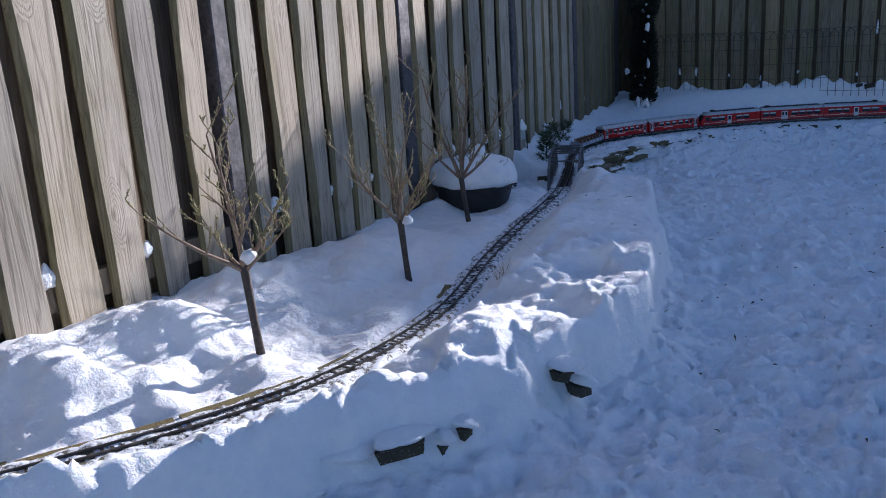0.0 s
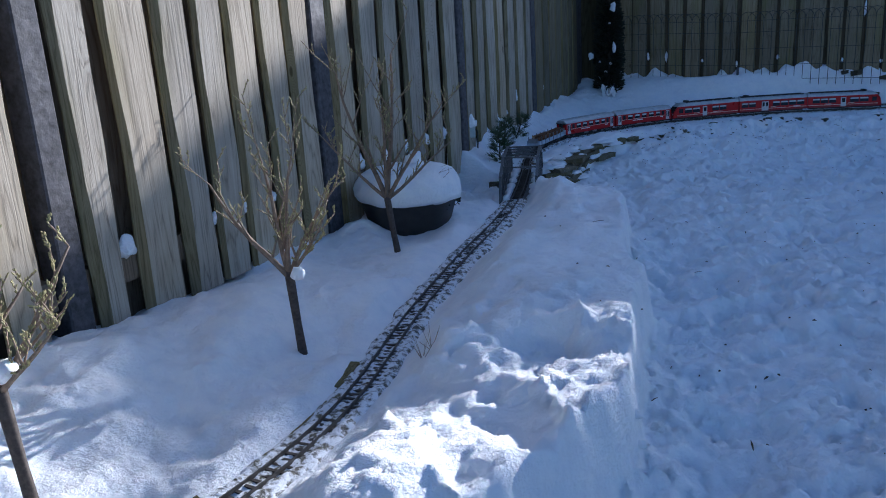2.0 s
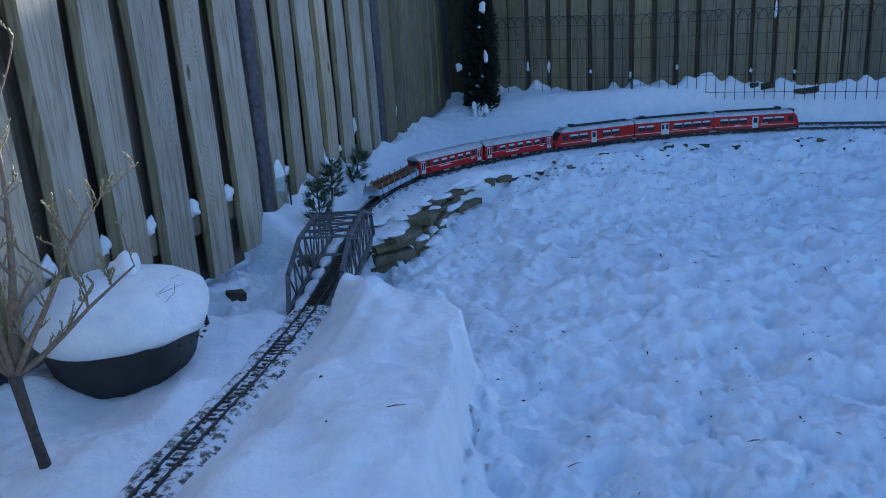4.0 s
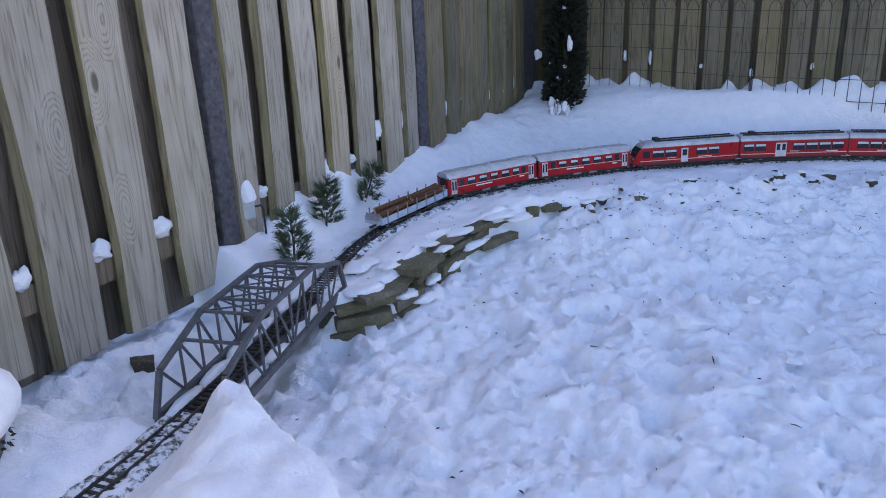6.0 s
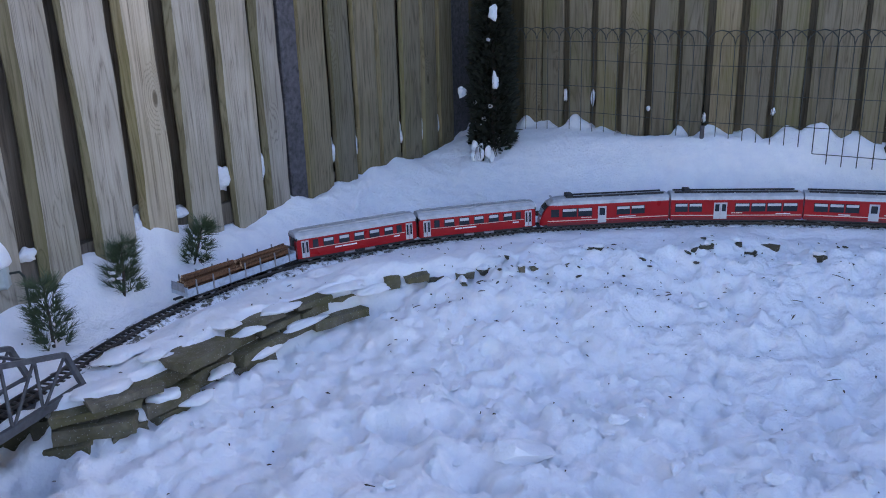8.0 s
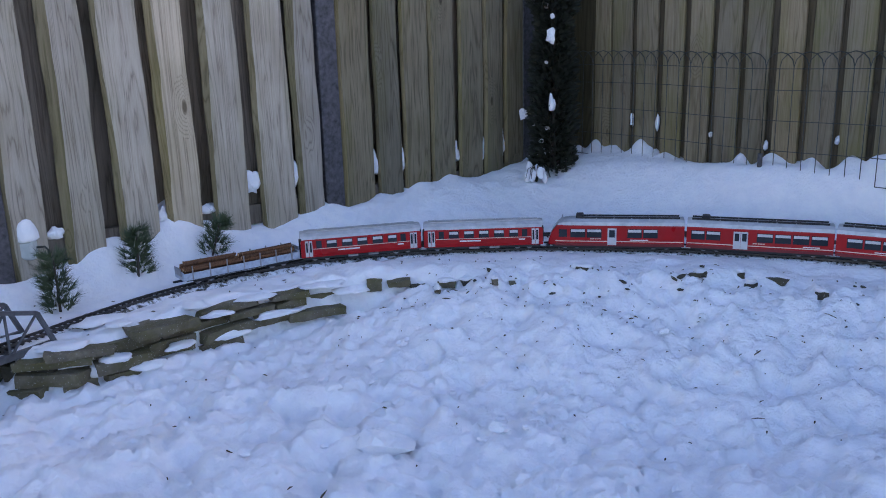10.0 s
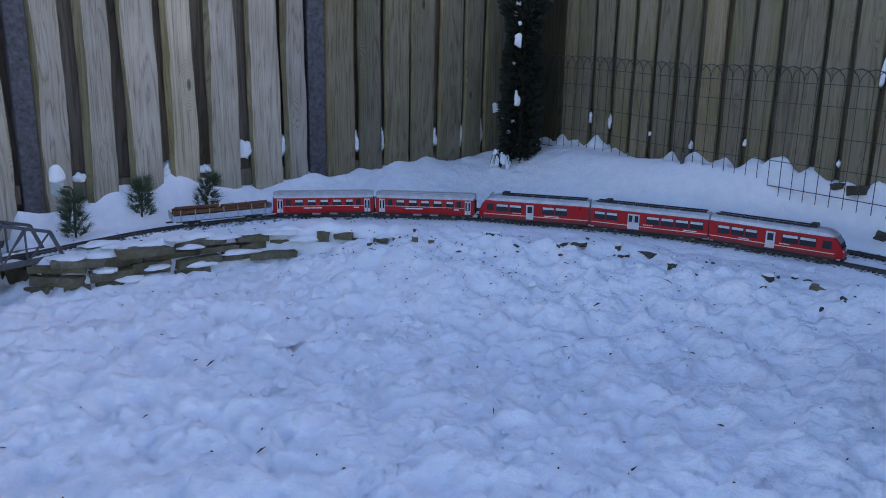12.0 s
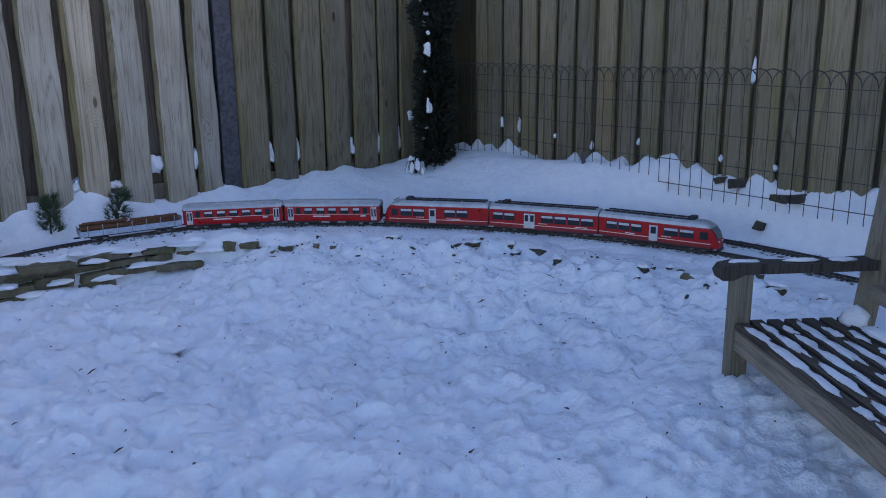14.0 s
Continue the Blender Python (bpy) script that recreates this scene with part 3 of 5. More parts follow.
def build_side_fence():
    f = thing("side_fence", (0, 0, 0), "tall weathered grey-green timber garden fence of waney upright boards", "fence", kind="structure")
    rng = random.Random(5)
    boards = SIDE_BOARDS + [(9.15 + 0.22 * k, 0.165) for k in range(7)]
    for s, w in SIDE_POSTS:
        bm = boxed((-w / 2, -0.05, 0), (w / 2, 0.05, 2.25), bevel=0.006)
        stand(part("post", bm, POST, f, "dark stained fence post"), CORNER, DIR_L, IN_L, s, 0.004, -0.1)
    stand(part("post", boxed((-0.14, -0.04, 0), (0.14, 0.04, 2.25)), POST, f, "dark corner post"), CORNER, DIR_L, IN_L, 0.14, 0.0, 0.0)
    for s, w in boards:
        foot = (0.18 if 3.9 < s < 4.55 else 0.2) + rng.uniform(-0.03, 0.02)
        wane = rng.uniform(0.018, 0.036) if s > 1.9 else rng.uniform(0.004, 0.016)
        ob = part("board", flip(plank(w, 2.1, 0.024, s * 9.1, 0.008 if s < 1.9 else 0.015, wane)), [BOARD if s > 1.9 else BOARD_CORNER_SHADE, WANE], f)
        stand(ob, CORNER, DIR_L, IN_L, s, 0.052, foot, rng.uniform(-0.007, 0.007))
    # boards behind, which close the gaps
    for k, ((s0, w0), (s1, w1)) in enumerate(zip(boards, boards[1:])):
        a, b = s0 + w0 / 2, s1 - w1 / 2
        ob = part("rear_board", flip(plank(b - a + 0.2, 2.1, 0.02, s0 * 4.7 + 3, 0.003)), BOARD_REAR_SHADED, f)
        stand(ob, CORNER, DIR_L, IN_L, (a + b) / 2, -0.056 - 0.024 * (k % 2) if b - a > 0.13 else -0.02 - 0.024 * (k % 2), 0.12)
    ends = [0.3] + [s for s, _ in SIDE_POSTS]
    for a, b in zip(ends, ends[1:]):
        for z in (0.42, 2.0):
            ob = part("rail", boxed((-(b - a) / 2 + 0.06, 0, -0.05), ((b - a) / 2 - 0.06, 0.05, 0.05)), BOARD_REAR_SHADED, f)
            stand(ob, CORNER, DIR_L, IN_L, (a + b) / 2, 0.02, z)
    # snow caught on the lower rail, between the boards
    rng = random.Random(8)
    for (s0, w0), (s1, w1) in zip(SIDE_BOARDS, SIDE_BOARDS[1:]):
        a, b = s0 + w0 / 2, s1 - w1 / 2
        if b - a < 0.12 and rng.random() < 0.85:
            h = rng.uniform(0.03, 0.055) if s0 > 2.3 else rng.uniform(0.07, 0.12)
            bm = lump(((b - a) / 2, 0.018, h), s0, 0.4, 3, 0.6)
            stand(tagged(mesh_object("snow_patch", bm, SNOW, smooth=True), "small white snow patch lodged between fence boards", "snow", "snow on the fence rail"), CORNER, DIR_L, IN_L, (a + b) / 2, 0.026, 0.47 + (0.0 if s0 > 2.3 else 0.08) + h * 0.4)


def build_end_fence():
    f = thing("end_fence", (0, 0, 0), "tall mossy brown timber garden fence of upright boards", "fence", kind="structure")
    rng = random.Random(15)
    boards = END_BOARDS + [(3.376 + 0.172 * k, 0.138 + 0.008 * math.sin(k * 2.1)) for k in range(27)]
    for s, w in boards:
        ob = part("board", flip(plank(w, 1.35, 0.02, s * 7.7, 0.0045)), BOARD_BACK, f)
        stand(ob, CORNER, DIR_B, IN_B, s, 0.045, 0.4 + rng.uniform(-0.03, 0.02), rng.uniform(-0.004, 0.004))
    for (s0, w0), (s1, w1) in zip(boards, boards[1:]):
        a, b = s0 + w0 / 2, s1 - w1 / 2
        ob = part("rear_board", flip(plank(b - a + 0.1, 1.37, 0.018, s0 * 4.7 + 3, 0.002)), END_REAR_SHADED, f)
        stand(ob, CORNER, DIR_B, IN_B, (a + b) / 2, 0.012 + 0.006 * rng.random(), 0.38)
    for z in (0.85, 1.62):
        ob = part("rail", boxed((-3.8, 0, -0.045), (3.8, 0.04, 0.045)), BOARD_REAR_SHADED, f)
        stand(ob, CORNER, DIR_B, IN_B, 4.2, -0.02, z)
    for s in (2.2, 4.0, 5.8, 7.6):
        bm = boxed((-0.045, -0.045, 0), (0.045, 0.045, 1.7), bevel=0.005)
        stand(part("post", bm, POST, f, "dark fence post"), CORNER, DIR_B, IN_B, s, -0.12, 0.1)
    bm = boxed((-0.225, 0, 0), (0.225, 0.025, 1.45), bevel=0.004)
    stand(part("corner_panel", bm, PANEL, f, "dark mossy corner panel"), CORNER, DIR_B, IN_B, 0.235, 0.05, 0.35)
    for s, z, h in ((0.765, 0.76, 0.05), (0.955, 0.75, 0.055), (1.32, 0.7, 0.02), (1.66, 0.66, 0.03), (2.04, 0.71, 0.025), (2.62, 0.66, 0.022), (2.785, 1.12, 0.075), (2.95, 0.64, 0.02)):
        bm = lump((0.012, 0.014, h), s, 0.45, 2, 0.8)
        stand(tagged(mesh_object("snow_patch", bm, SNOW, smooth=True), "small white snow patch stuck to a mossy fence board", "snow", "snow on the end fence"), CORNER, DIR_B, IN_B, s, 0.045, z)


build_side_fence()
build_end_fence()


# ---- houses beyond the fences, which shade the garden ----
def gable_house(name, at, length, depth, eaves, ridge, label):
    """at: pose whose x runs along the ridge, its origin at the middle of the foot."""
    h = thing(name, at, label, "house")
    part("wall", boxed((-length / 2, -depth / 2, -0.2), (length / 2, depth / 2, eaves)), RENDER, h)
    bm = bmesh.new()
    v = [bm.verts.new(p) for x in (-length / 2 - 0.1, length / 2 + 0.1) for p in ((x, -depth / 2 - 0.3, eaves), (x, 0, ridge), (x, depth / 2 + 0.3, eaves))]
    for q in ((0, 1, 4, 3), (1, 2, 5, 4), (0, 3, 5, 2), (0, 2, 1), (3, 4, 5)):
        bm.faces.new([v[i] for i in q])
    bmesh.ops.recalc_face_normals(bm, faces=bm.faces[:])
    part("roof", bm, SLATE, h, "dark slate roof")
    return h


def build_houses():
    apex = Vector((0.755, 3.43, 0.3))
    flat = Vector((TO_SUN.x, TO_SUN.y, 0)).normalized()
    edge = apex + flat * 22.0
    top = apex.z + 22.0 * math.tan(SUN_EL)
    along = Vector((1.0, 0.11, 0)).normalized()
    turn = math.degrees(math.atan2(along.y, along.x))
    c = edge - along * 11.0
    gable_house("terrace_house", pose(c.x, c.y, 0, 0, 0, turn), 22.0, 6.0, top - 2.2, top, "rendered terrace house beyond the end fence")
    across = Vector((flat.y, -flat.x, 0))
    c = edge + across * 5.15 + flat * 3.6
    turn = math.degrees(math.atan2(across.y, across.x))
    gable_house("tall_house", pose(c.x, c.y, 0, 0, 0, turn), 10.0, 7.0, top + 3.5, top + 5.5, "tall rendered house beyond the end fence")


build_houses()


# ---- railway line ----
def along(path, s):
    """Place and heading at s metres along evenly spaced points."""
    step = (path[1] - path[0]).length
    i = max(0, min(len(path) - 2, int(s / step)))
    p = path[i].lerp(path[i + 1], s / step - i)
    return p, (path[min(i + 2, len(path) - 1)] - path[max(0, i - 2)]).normalized()


def ribbon(bm, path, lo, hi, z0, z1, i0=0, i1=None, wob=0.0):
    """A strip of rectangular section that follows a path, between two sideways offsets."""
    prev = None
    pts = path[i0:i1]
    for i, p in enumerate(pts):
        d = (pts[min(i + 1, len(pts) - 1)] - pts[max(i - 1, 0)])
        n = Vector((-d.y, d.x, 0)).normalized()
        a = lo + wob * noise.noise((p.x * 9, p.y * 9, 1))
        b = hi + wob * noise.noise((p.x * 9, p.y * 9, 7))
        ring = [bm.verts.new((p.x + n.x * o, p.y + n.y * o, p.z + z)) for o, z in ((a, z0), (b, z0), (b, z1), (a, z1))]
        if prev:
            for k in range(4):
                bm.faces.new((prev[k], prev[(k + 1) % 4], ring[(k + 1) % 4], ring[k]))
        else:
            bm.faces.new(ring[::-1])
        prev = ring
    bm.faces.new(prev)
    return bm


def ballast_sheet(path, i0, i1, width, seed, rise=0.0):
    bm = bmesh.new()
    rows = []
    for i in range(i0, i1):
        p = path[i]
        d = path[min(i + 1, len(path) - 1)] - path[max(i - 1, 0)]
        n = Vector((-d.y, d.x, 0)).normalized()
        row = []
        for k in range(15):
            o = (k / 7 - 1) * width
            edge = abs(k / 7 - 1)
            o += 0.03 * edge * noise.noise((p.x * 8, p.y * 8, seed + (k > 7)))
            h = -0.008 + rise - 0.03 * max(0, edge - 0.6) / 0.4 + 0.009 * noise.noise((p.x * 30 + k * 3.1, p.y * 30, seed)) + 0.006 * noise.noise((p.x * 60, p.y * 60 + k * 7, seed))
            if 1 < k < 13 and edge < 0.35:
                h -= 0.004
            row.append(bm.verts.new((p.x + n.x * o, p.y + n.y * o, p.z + h)))
        rows.append(row)
    for a, b in zip(rows, rows[1:]):
        for k in range(14):
            bm.faces.new((a[k + 1], a[k], b[k], b[k + 1]))
    return bm


def build_line(name, path, label, i_bridge=None):
    line = thing(name, (0, 0, 0), label, "railway track", "garden railway lines")
    for o in (-0.0225, 0.0225):
        part("rail", ribbon(bmesh.new(), path, o - 0.0022, o + 0.0022, -0.004, 0.006), RAIL, line, "worn dark metal rail")
    bm = bmesh.new()
    step = (path[1] - path[0]).length
    total = step * (len(path) - 1)
    rng = random.Random(3)
    for k in range(int(total / 0.026)):
        p, d = along(path, k * 0.026)
        m = Matrix((Vector((d.x, d.y, 0)).normalized(), Vector((-d.y, d.x, 0)).normalized(), Vector((0, 0, 1)))).transposed().to_4x4()
        m.translation = p
        box(bm, (-0.005, -0.036, -0.012), (0.005, 0.036, -0.003 + rng.uniform(-0.001, 0.001)), m)
    tagged(part("sleeper_strip", bm, SLEEPER, line, "dark brown sleepers"), kind="stuff")
    return line


def nearest(path, x, y):
    return min(range(len(path)), key=lambda i: (path[i].x - x) ** 2 + (path[i].y - y) ** 2)


def build_railway():
    main = build_line("railway_track", TRACK, "narrow model railway track on a mossy icy bed")
    ia, ib = nearest(TRACK, 0.95, 5.9), nearest(TRACK, 1.16, 6.87)
    part("ballast", ballast_sheet(TRACK, 0, ia, 0.1, 1, 0.008), BALLAST, main, "wet ballast with ice", True)
    part("ballast", ballast_sheet(TRACK, ib, len(TRACK), 0.085, 2, 0.003), BALLAST, main, "wet ballast with ice", True)
    far = build_line("railway_track", TRACK_FAR, "second model railway track beside the first, half in snow")
    part("ballast", ballast_sheet(TRACK_FAR, 4, len(TRACK_FAR), 0.14, 3, 0.003), BALLAST, far, "wet ballast with ice", True)
    # mossy boards that edge the near curve
    e = nearest(TRACK, 0.2, 3.7)
    step = 22
    rng = random.Random(2)
    for i in range(8, e, step):
        off = 0.062 + rng.uniform(-0.006, 0.006)
        ob = mesh_object("edging_board", ribbon(bmesh.new(), TRACK, off, off + 0.04, -0.05, -0.007 + rng.uniform(-0.006, 0.003), i, min(i + step, e)), EDGING)
        tagged(ob, "mossy yellow-green timber edging board beside the track", "edging board", "edging boards")


build_railway()


# ---- train ----
def loft(sections):
    bm = bmesh.new()
    rings = [[bm.verts.new((x, y, z)) for y, z in prof] for x, prof in sections]
    n = len(rings[0])
    for a, b in zip(rings, rings[1:]):
        for k in range(n):
            bm.faces.new((a[k], a[(k + 1) % n], b[(k + 1) % n], b[k]))
    bm.faces.new(rings[0][::-1])
    bm.faces.new(rings[-1])
    bmesh.ops.recalc_face_normals(bm, faces=bm.faces[:])
    return bm


def side_box(name, car, u0, u1, z0, z1, length, mat, proud, label="", half=0.0585):
    """A thin piece on both flanks; returns the two."""
    x0, x1 = (u0 - 0.5) * length, (u1 - 0.5) * length
    made = []
    for sgn in (-1, 1):
        lo, hi = sorted((sgn * (half - 0.004), sgn * (half + proud)))
        made.append(part(name, boxed((x0, lo, z0), (x1, hi, z1)), mat, car, label))
    return made


def side_window(car, u0, u1, z0, z1, length, blind=0.4, half=0.0585):
    x0, x1 = (u0 - 0.5) * length, (u1 - 0.5) * length
    for sgn in (-1, 1):
        lo, hi = sorted((sgn * (half - 0.004), sgn * (half + 0.0012)))
        w = part("window", boxed((x0, lo, z0), (x1, hi, z1)), GLASS, car, "dark tinted window")
        # pale strip across the pane's upper part, a painted reflection
        if blind:
            lo, hi = sorted((sgn * (half - 0.002), sgn * (half + 0.0018)))
            part("blind", boxed((x0 + 0.003, lo, z1 - (z1 - z0) * blind), (x1 - 0.003, hi, z1 - 0.003)), PANE_REFLECTION, w, "pale strip painted as a reflection in the window")


def bogie(car, x, name="bogie"):
    b = part(name, boxed((-0.05, -0.038, 0.012), (0.05, 0.038, 0.03), Matrix.Translation((x, 0, 0)), 0.003), BLACK, car, "black bogie")
    for dx in (-0.03, 0.03):
        bm = bmesh.new()
        for sgn in (-1, 1):
            m = Matrix.Translation((x + dx, sgn * 0.0235, 0.0145)) @ Matrix.Rotation(math.pi / 2, 4, "X")
            bmesh.ops.create_cone(bm, cap_ends=True, segments=14, radius1=0.0145, radius2=0.0135, depth=0.006, matrix=m)
        tube(bm, [(x + dx, -0.025, 0.0145), (x + dx, 0.025, 0.0145)], 0.0025, 6)
        part("wheelset", bm, STEEL, b, "steel wheelset")


def couple(car, x):
    part("coupler", boxed((x - 0.022, -0.007, 0.018), (x + 0.022, 0.007, 0.026), bevel=0.002), BLACK, car)


def place_car(car, s, length):
    a, _ = along(TRACK, s - length * 0.34)
    b, _ = along(TRACK, s + length * 0.34)
    d = (b - a).normalized()
    y = Vector((-d.y, d.x, 0)).normalized()
    m = Matrix((d, y, d.cross(y))).transposed().to_4x4()
    m.translation = (a + b) / 2 + Vector((0, 0, 0.006))
    car.matrix_world = m


def marks(car, length, u0, u1, z, mat=WHITE, n=1, h=0.006):
    """Lettering as small plain bars."""
    gap = (u1 - u0) / n
    for k in range(n):
        side_box("lettering", car, u0 + k * gap, u0 + (k + 0.75 if n > 1 else 1) * gap, z, z + h, length, mat, 0.0016)


def railcar(s, length, kind, label):
    """A modern red railcar. kind: cab at the front (1), at the rear (-1) or none (0)."""
    car = thing("railcar", ID, label, "model train", "cars of the model train")
    h = length / 2
    f = kind if kind else 1
    full = [(-0.054, 0.022), (-0.0585, 0.036), (-0.0585, 0.118), (-0.0565, 0.1245), (0.0565, 0.1245), (0.0585, 0.118), (0.0585, 0.036), (0.054, 0.022)]
    def scaled(w, top, low=0.022):
        return [(y * w, low + (z - 0.022) * (top - low) / (0.1245 - 0.022)) for y, z in full]
    sec = [(-h * f, full)]
    if kind:
        sec += [(f * (h - 0.075), full), (f * (h - 0.045), scaled(0.96, 0.1235)), (f * (h - 0.022), scaled(0.86, 0.098)), (f * (h - 0.008), scaled(0.74, 0.068)), (f * h, scaled(0.62, 0.045))]
    else:
        sec += [(h, full)]
    part("body", loft(sec), RED, car, "glossy red body")
    top = [(-0.0588, 0.1235), (-0.054, 0.140), (-0.038, 0.151), (-0.015, 0.1545), (0.015, 0.1545), (0.038, 0.151), (0.054, 0.140), (0.0588, 0.1235)]
    def roofed(w, k):
        return [(y * w, 0.1235 + (z - 0.1235) * k) for y, z in top]
    sec = [(-h * f, roofed(1, 1))]
    if kind:
        sec += [(f * (h - 0.105), roofed(1, 1)), (f * (h - 0.075), roofed(0.97, 0.86)), (f * (h - 0.048), roofed(0.9, 0.45)), (f * (h - 0.038), roofed(0.82, 0.02))]
    else:
        sec += [(h, roofed(1, 1))]
    roof = part("roof", loft(sec), ROOF, car, "silver-grey ribbed roof")
    for y in (-0.026, 0.026):
        part("roof_duct", boxed((-h * f + 0.02 if f > 0 else -h + 0.15, y - 0.004, 0.148), (h - 0.02 if f < 0 or not kind else h - 0.15, y + 0.004, 0.1605)), BLACK, roof, "dark roof duct")
    eq = f * (h - 0.15) if kind else -h * 0.74
    part("roof_gear", boxed((eq - 0.018, -0.03, 0.15), (eq + 0.018, 0.03, 0.171), bevel=0.004), BLACK, roof, "black roof equipment")
    for k in range(6):
        x = -h * 0.8 + k * length * 0.13
        if abs(x - eq) > 0.04:
            part("roof_rib", boxed((x - 0.002, -0.046, 0.1475), (x + 0.002, 0.046, 0.156)), ROOF, roof)
    part("underframe", boxed((-h + 0.02, -0.05, 0.012), (h - 0.03 if kind >= 0 else h - 0.01, 0.05, 0.026)), BLACK, car, "black underframe")
    e = 0.945 if kind else 0.995
    a, b = (0.005, e) if f > 0 else (1 - e, 0.995)
    side_box("stripe", car, a, b, 0.044, 0.0475, length, CREAM, 0.0012, "thin cream stripe")
    side_box("skirt", car, a, b, 0.023, 0.036, length, RED_DARK, 0.0008, "dark red skirt")
    if kind == 1:
        wins, doors, text, dots = [(0.067, 0.165), (0.175, 0.275), (0.285, 0.38), (0.567, 0.685), (0.695, 0.813)], [(0.445, 0.515)], (0.22, 0.35), (0.55, 0.63)
    elif kind == -1:
        wins, doors, text, dots = [(0.167, 0.28), (0.29, 0.40), (0.59, 0.695), (0.705, 0.81)], [(0.444, 0.51)], (0.59, 0.77), (0.315, 0.40)
    else:
        wins, doors, text, dots = [(0.033, 0.13), (0.14, 0.24), (0.49, 0.6), (0.612, 0.72), (0.732, 0.84), (0.852, 0.96)], [(0.33, 0.379), (0.381, 0.43)], (0.78, 0.94), (0.465, 0.55)
    for u0, u1 in wins:
        side_window(car, u0, u1, 0.064, 0.107, length, 0.36)
    if kind:
        c0, c1 = (0.858, 0.92) if kind > 0 else (0.08, 0.142)
        side_window(car, c0, c1, 0.066, 0.104, length, 0)
        bm = bmesh.new()
        rows = []
        for x, z, w in ((h - 0.044, 0.126, 0.046), (h - 0.0205, 0.0995, 0.043), (h - 0.0065, 0.07, 0.037)):
            rows.append([bm.verts.new((f * (x + 0.001), y * w, z + 0.001)) for y in (-1, -0.5, 0, 0.5, 1)])
        for r0, r1 in zip(rows, rows[1:]):
            for k in range(4):
                bm.faces.new((r0[k], r0[k + 1], r1[k + 1], r1[k]))
        part("windscreen", bm, GLASS, car, "dark curved windscreen")
        for y in (-0.026, 0.026):
            part("headlight", boxed((f * (h - 0.006) - 0.004, y - 0.006, 0.053), (f * (h - 0.006) + 0.006, y + 0.006, 0.060)), WHITE, car, "clear headlight")
        part("snow_plough", boxed((f * h - 0.012, -0.035, 0.006), (f * h + 0.004, 0.035, 0.022), bevel=0.003), BLACK, car, "black front plough")
    for u0, u1 in doors:
        d = side_box("door", car, u0, u1, 0.028, 0.11, length, DOOR_GREY, 0.0016, "pale grey sliding door")
        mid, w = (u0 + u1) / 2, (u1 - u0) * 0.32
        for ob, sgn in zip(d, (-1, 1)):
            lo, hi = sorted((sgn * 0.056, sgn * 0.0612))
            part("pane", boxed(((mid - w - 0.5) * length, lo, 0.066), ((mid + w - 0.5) * length, hi, 0.102)), GLASS, ob)
    marks(car, length, text[0] + 0.02, text[1] - 0.03, 0.0515, WHITE, 1, 0.004)
    marks(car, length, *dots, 0.056, CREAM, 5, 0.004)
    bogie(car, -length * 0.33)
    bogie(car, length * 0.33)
    couple(car, -h - 0.004)
    place_car(car, s, length)
    return car


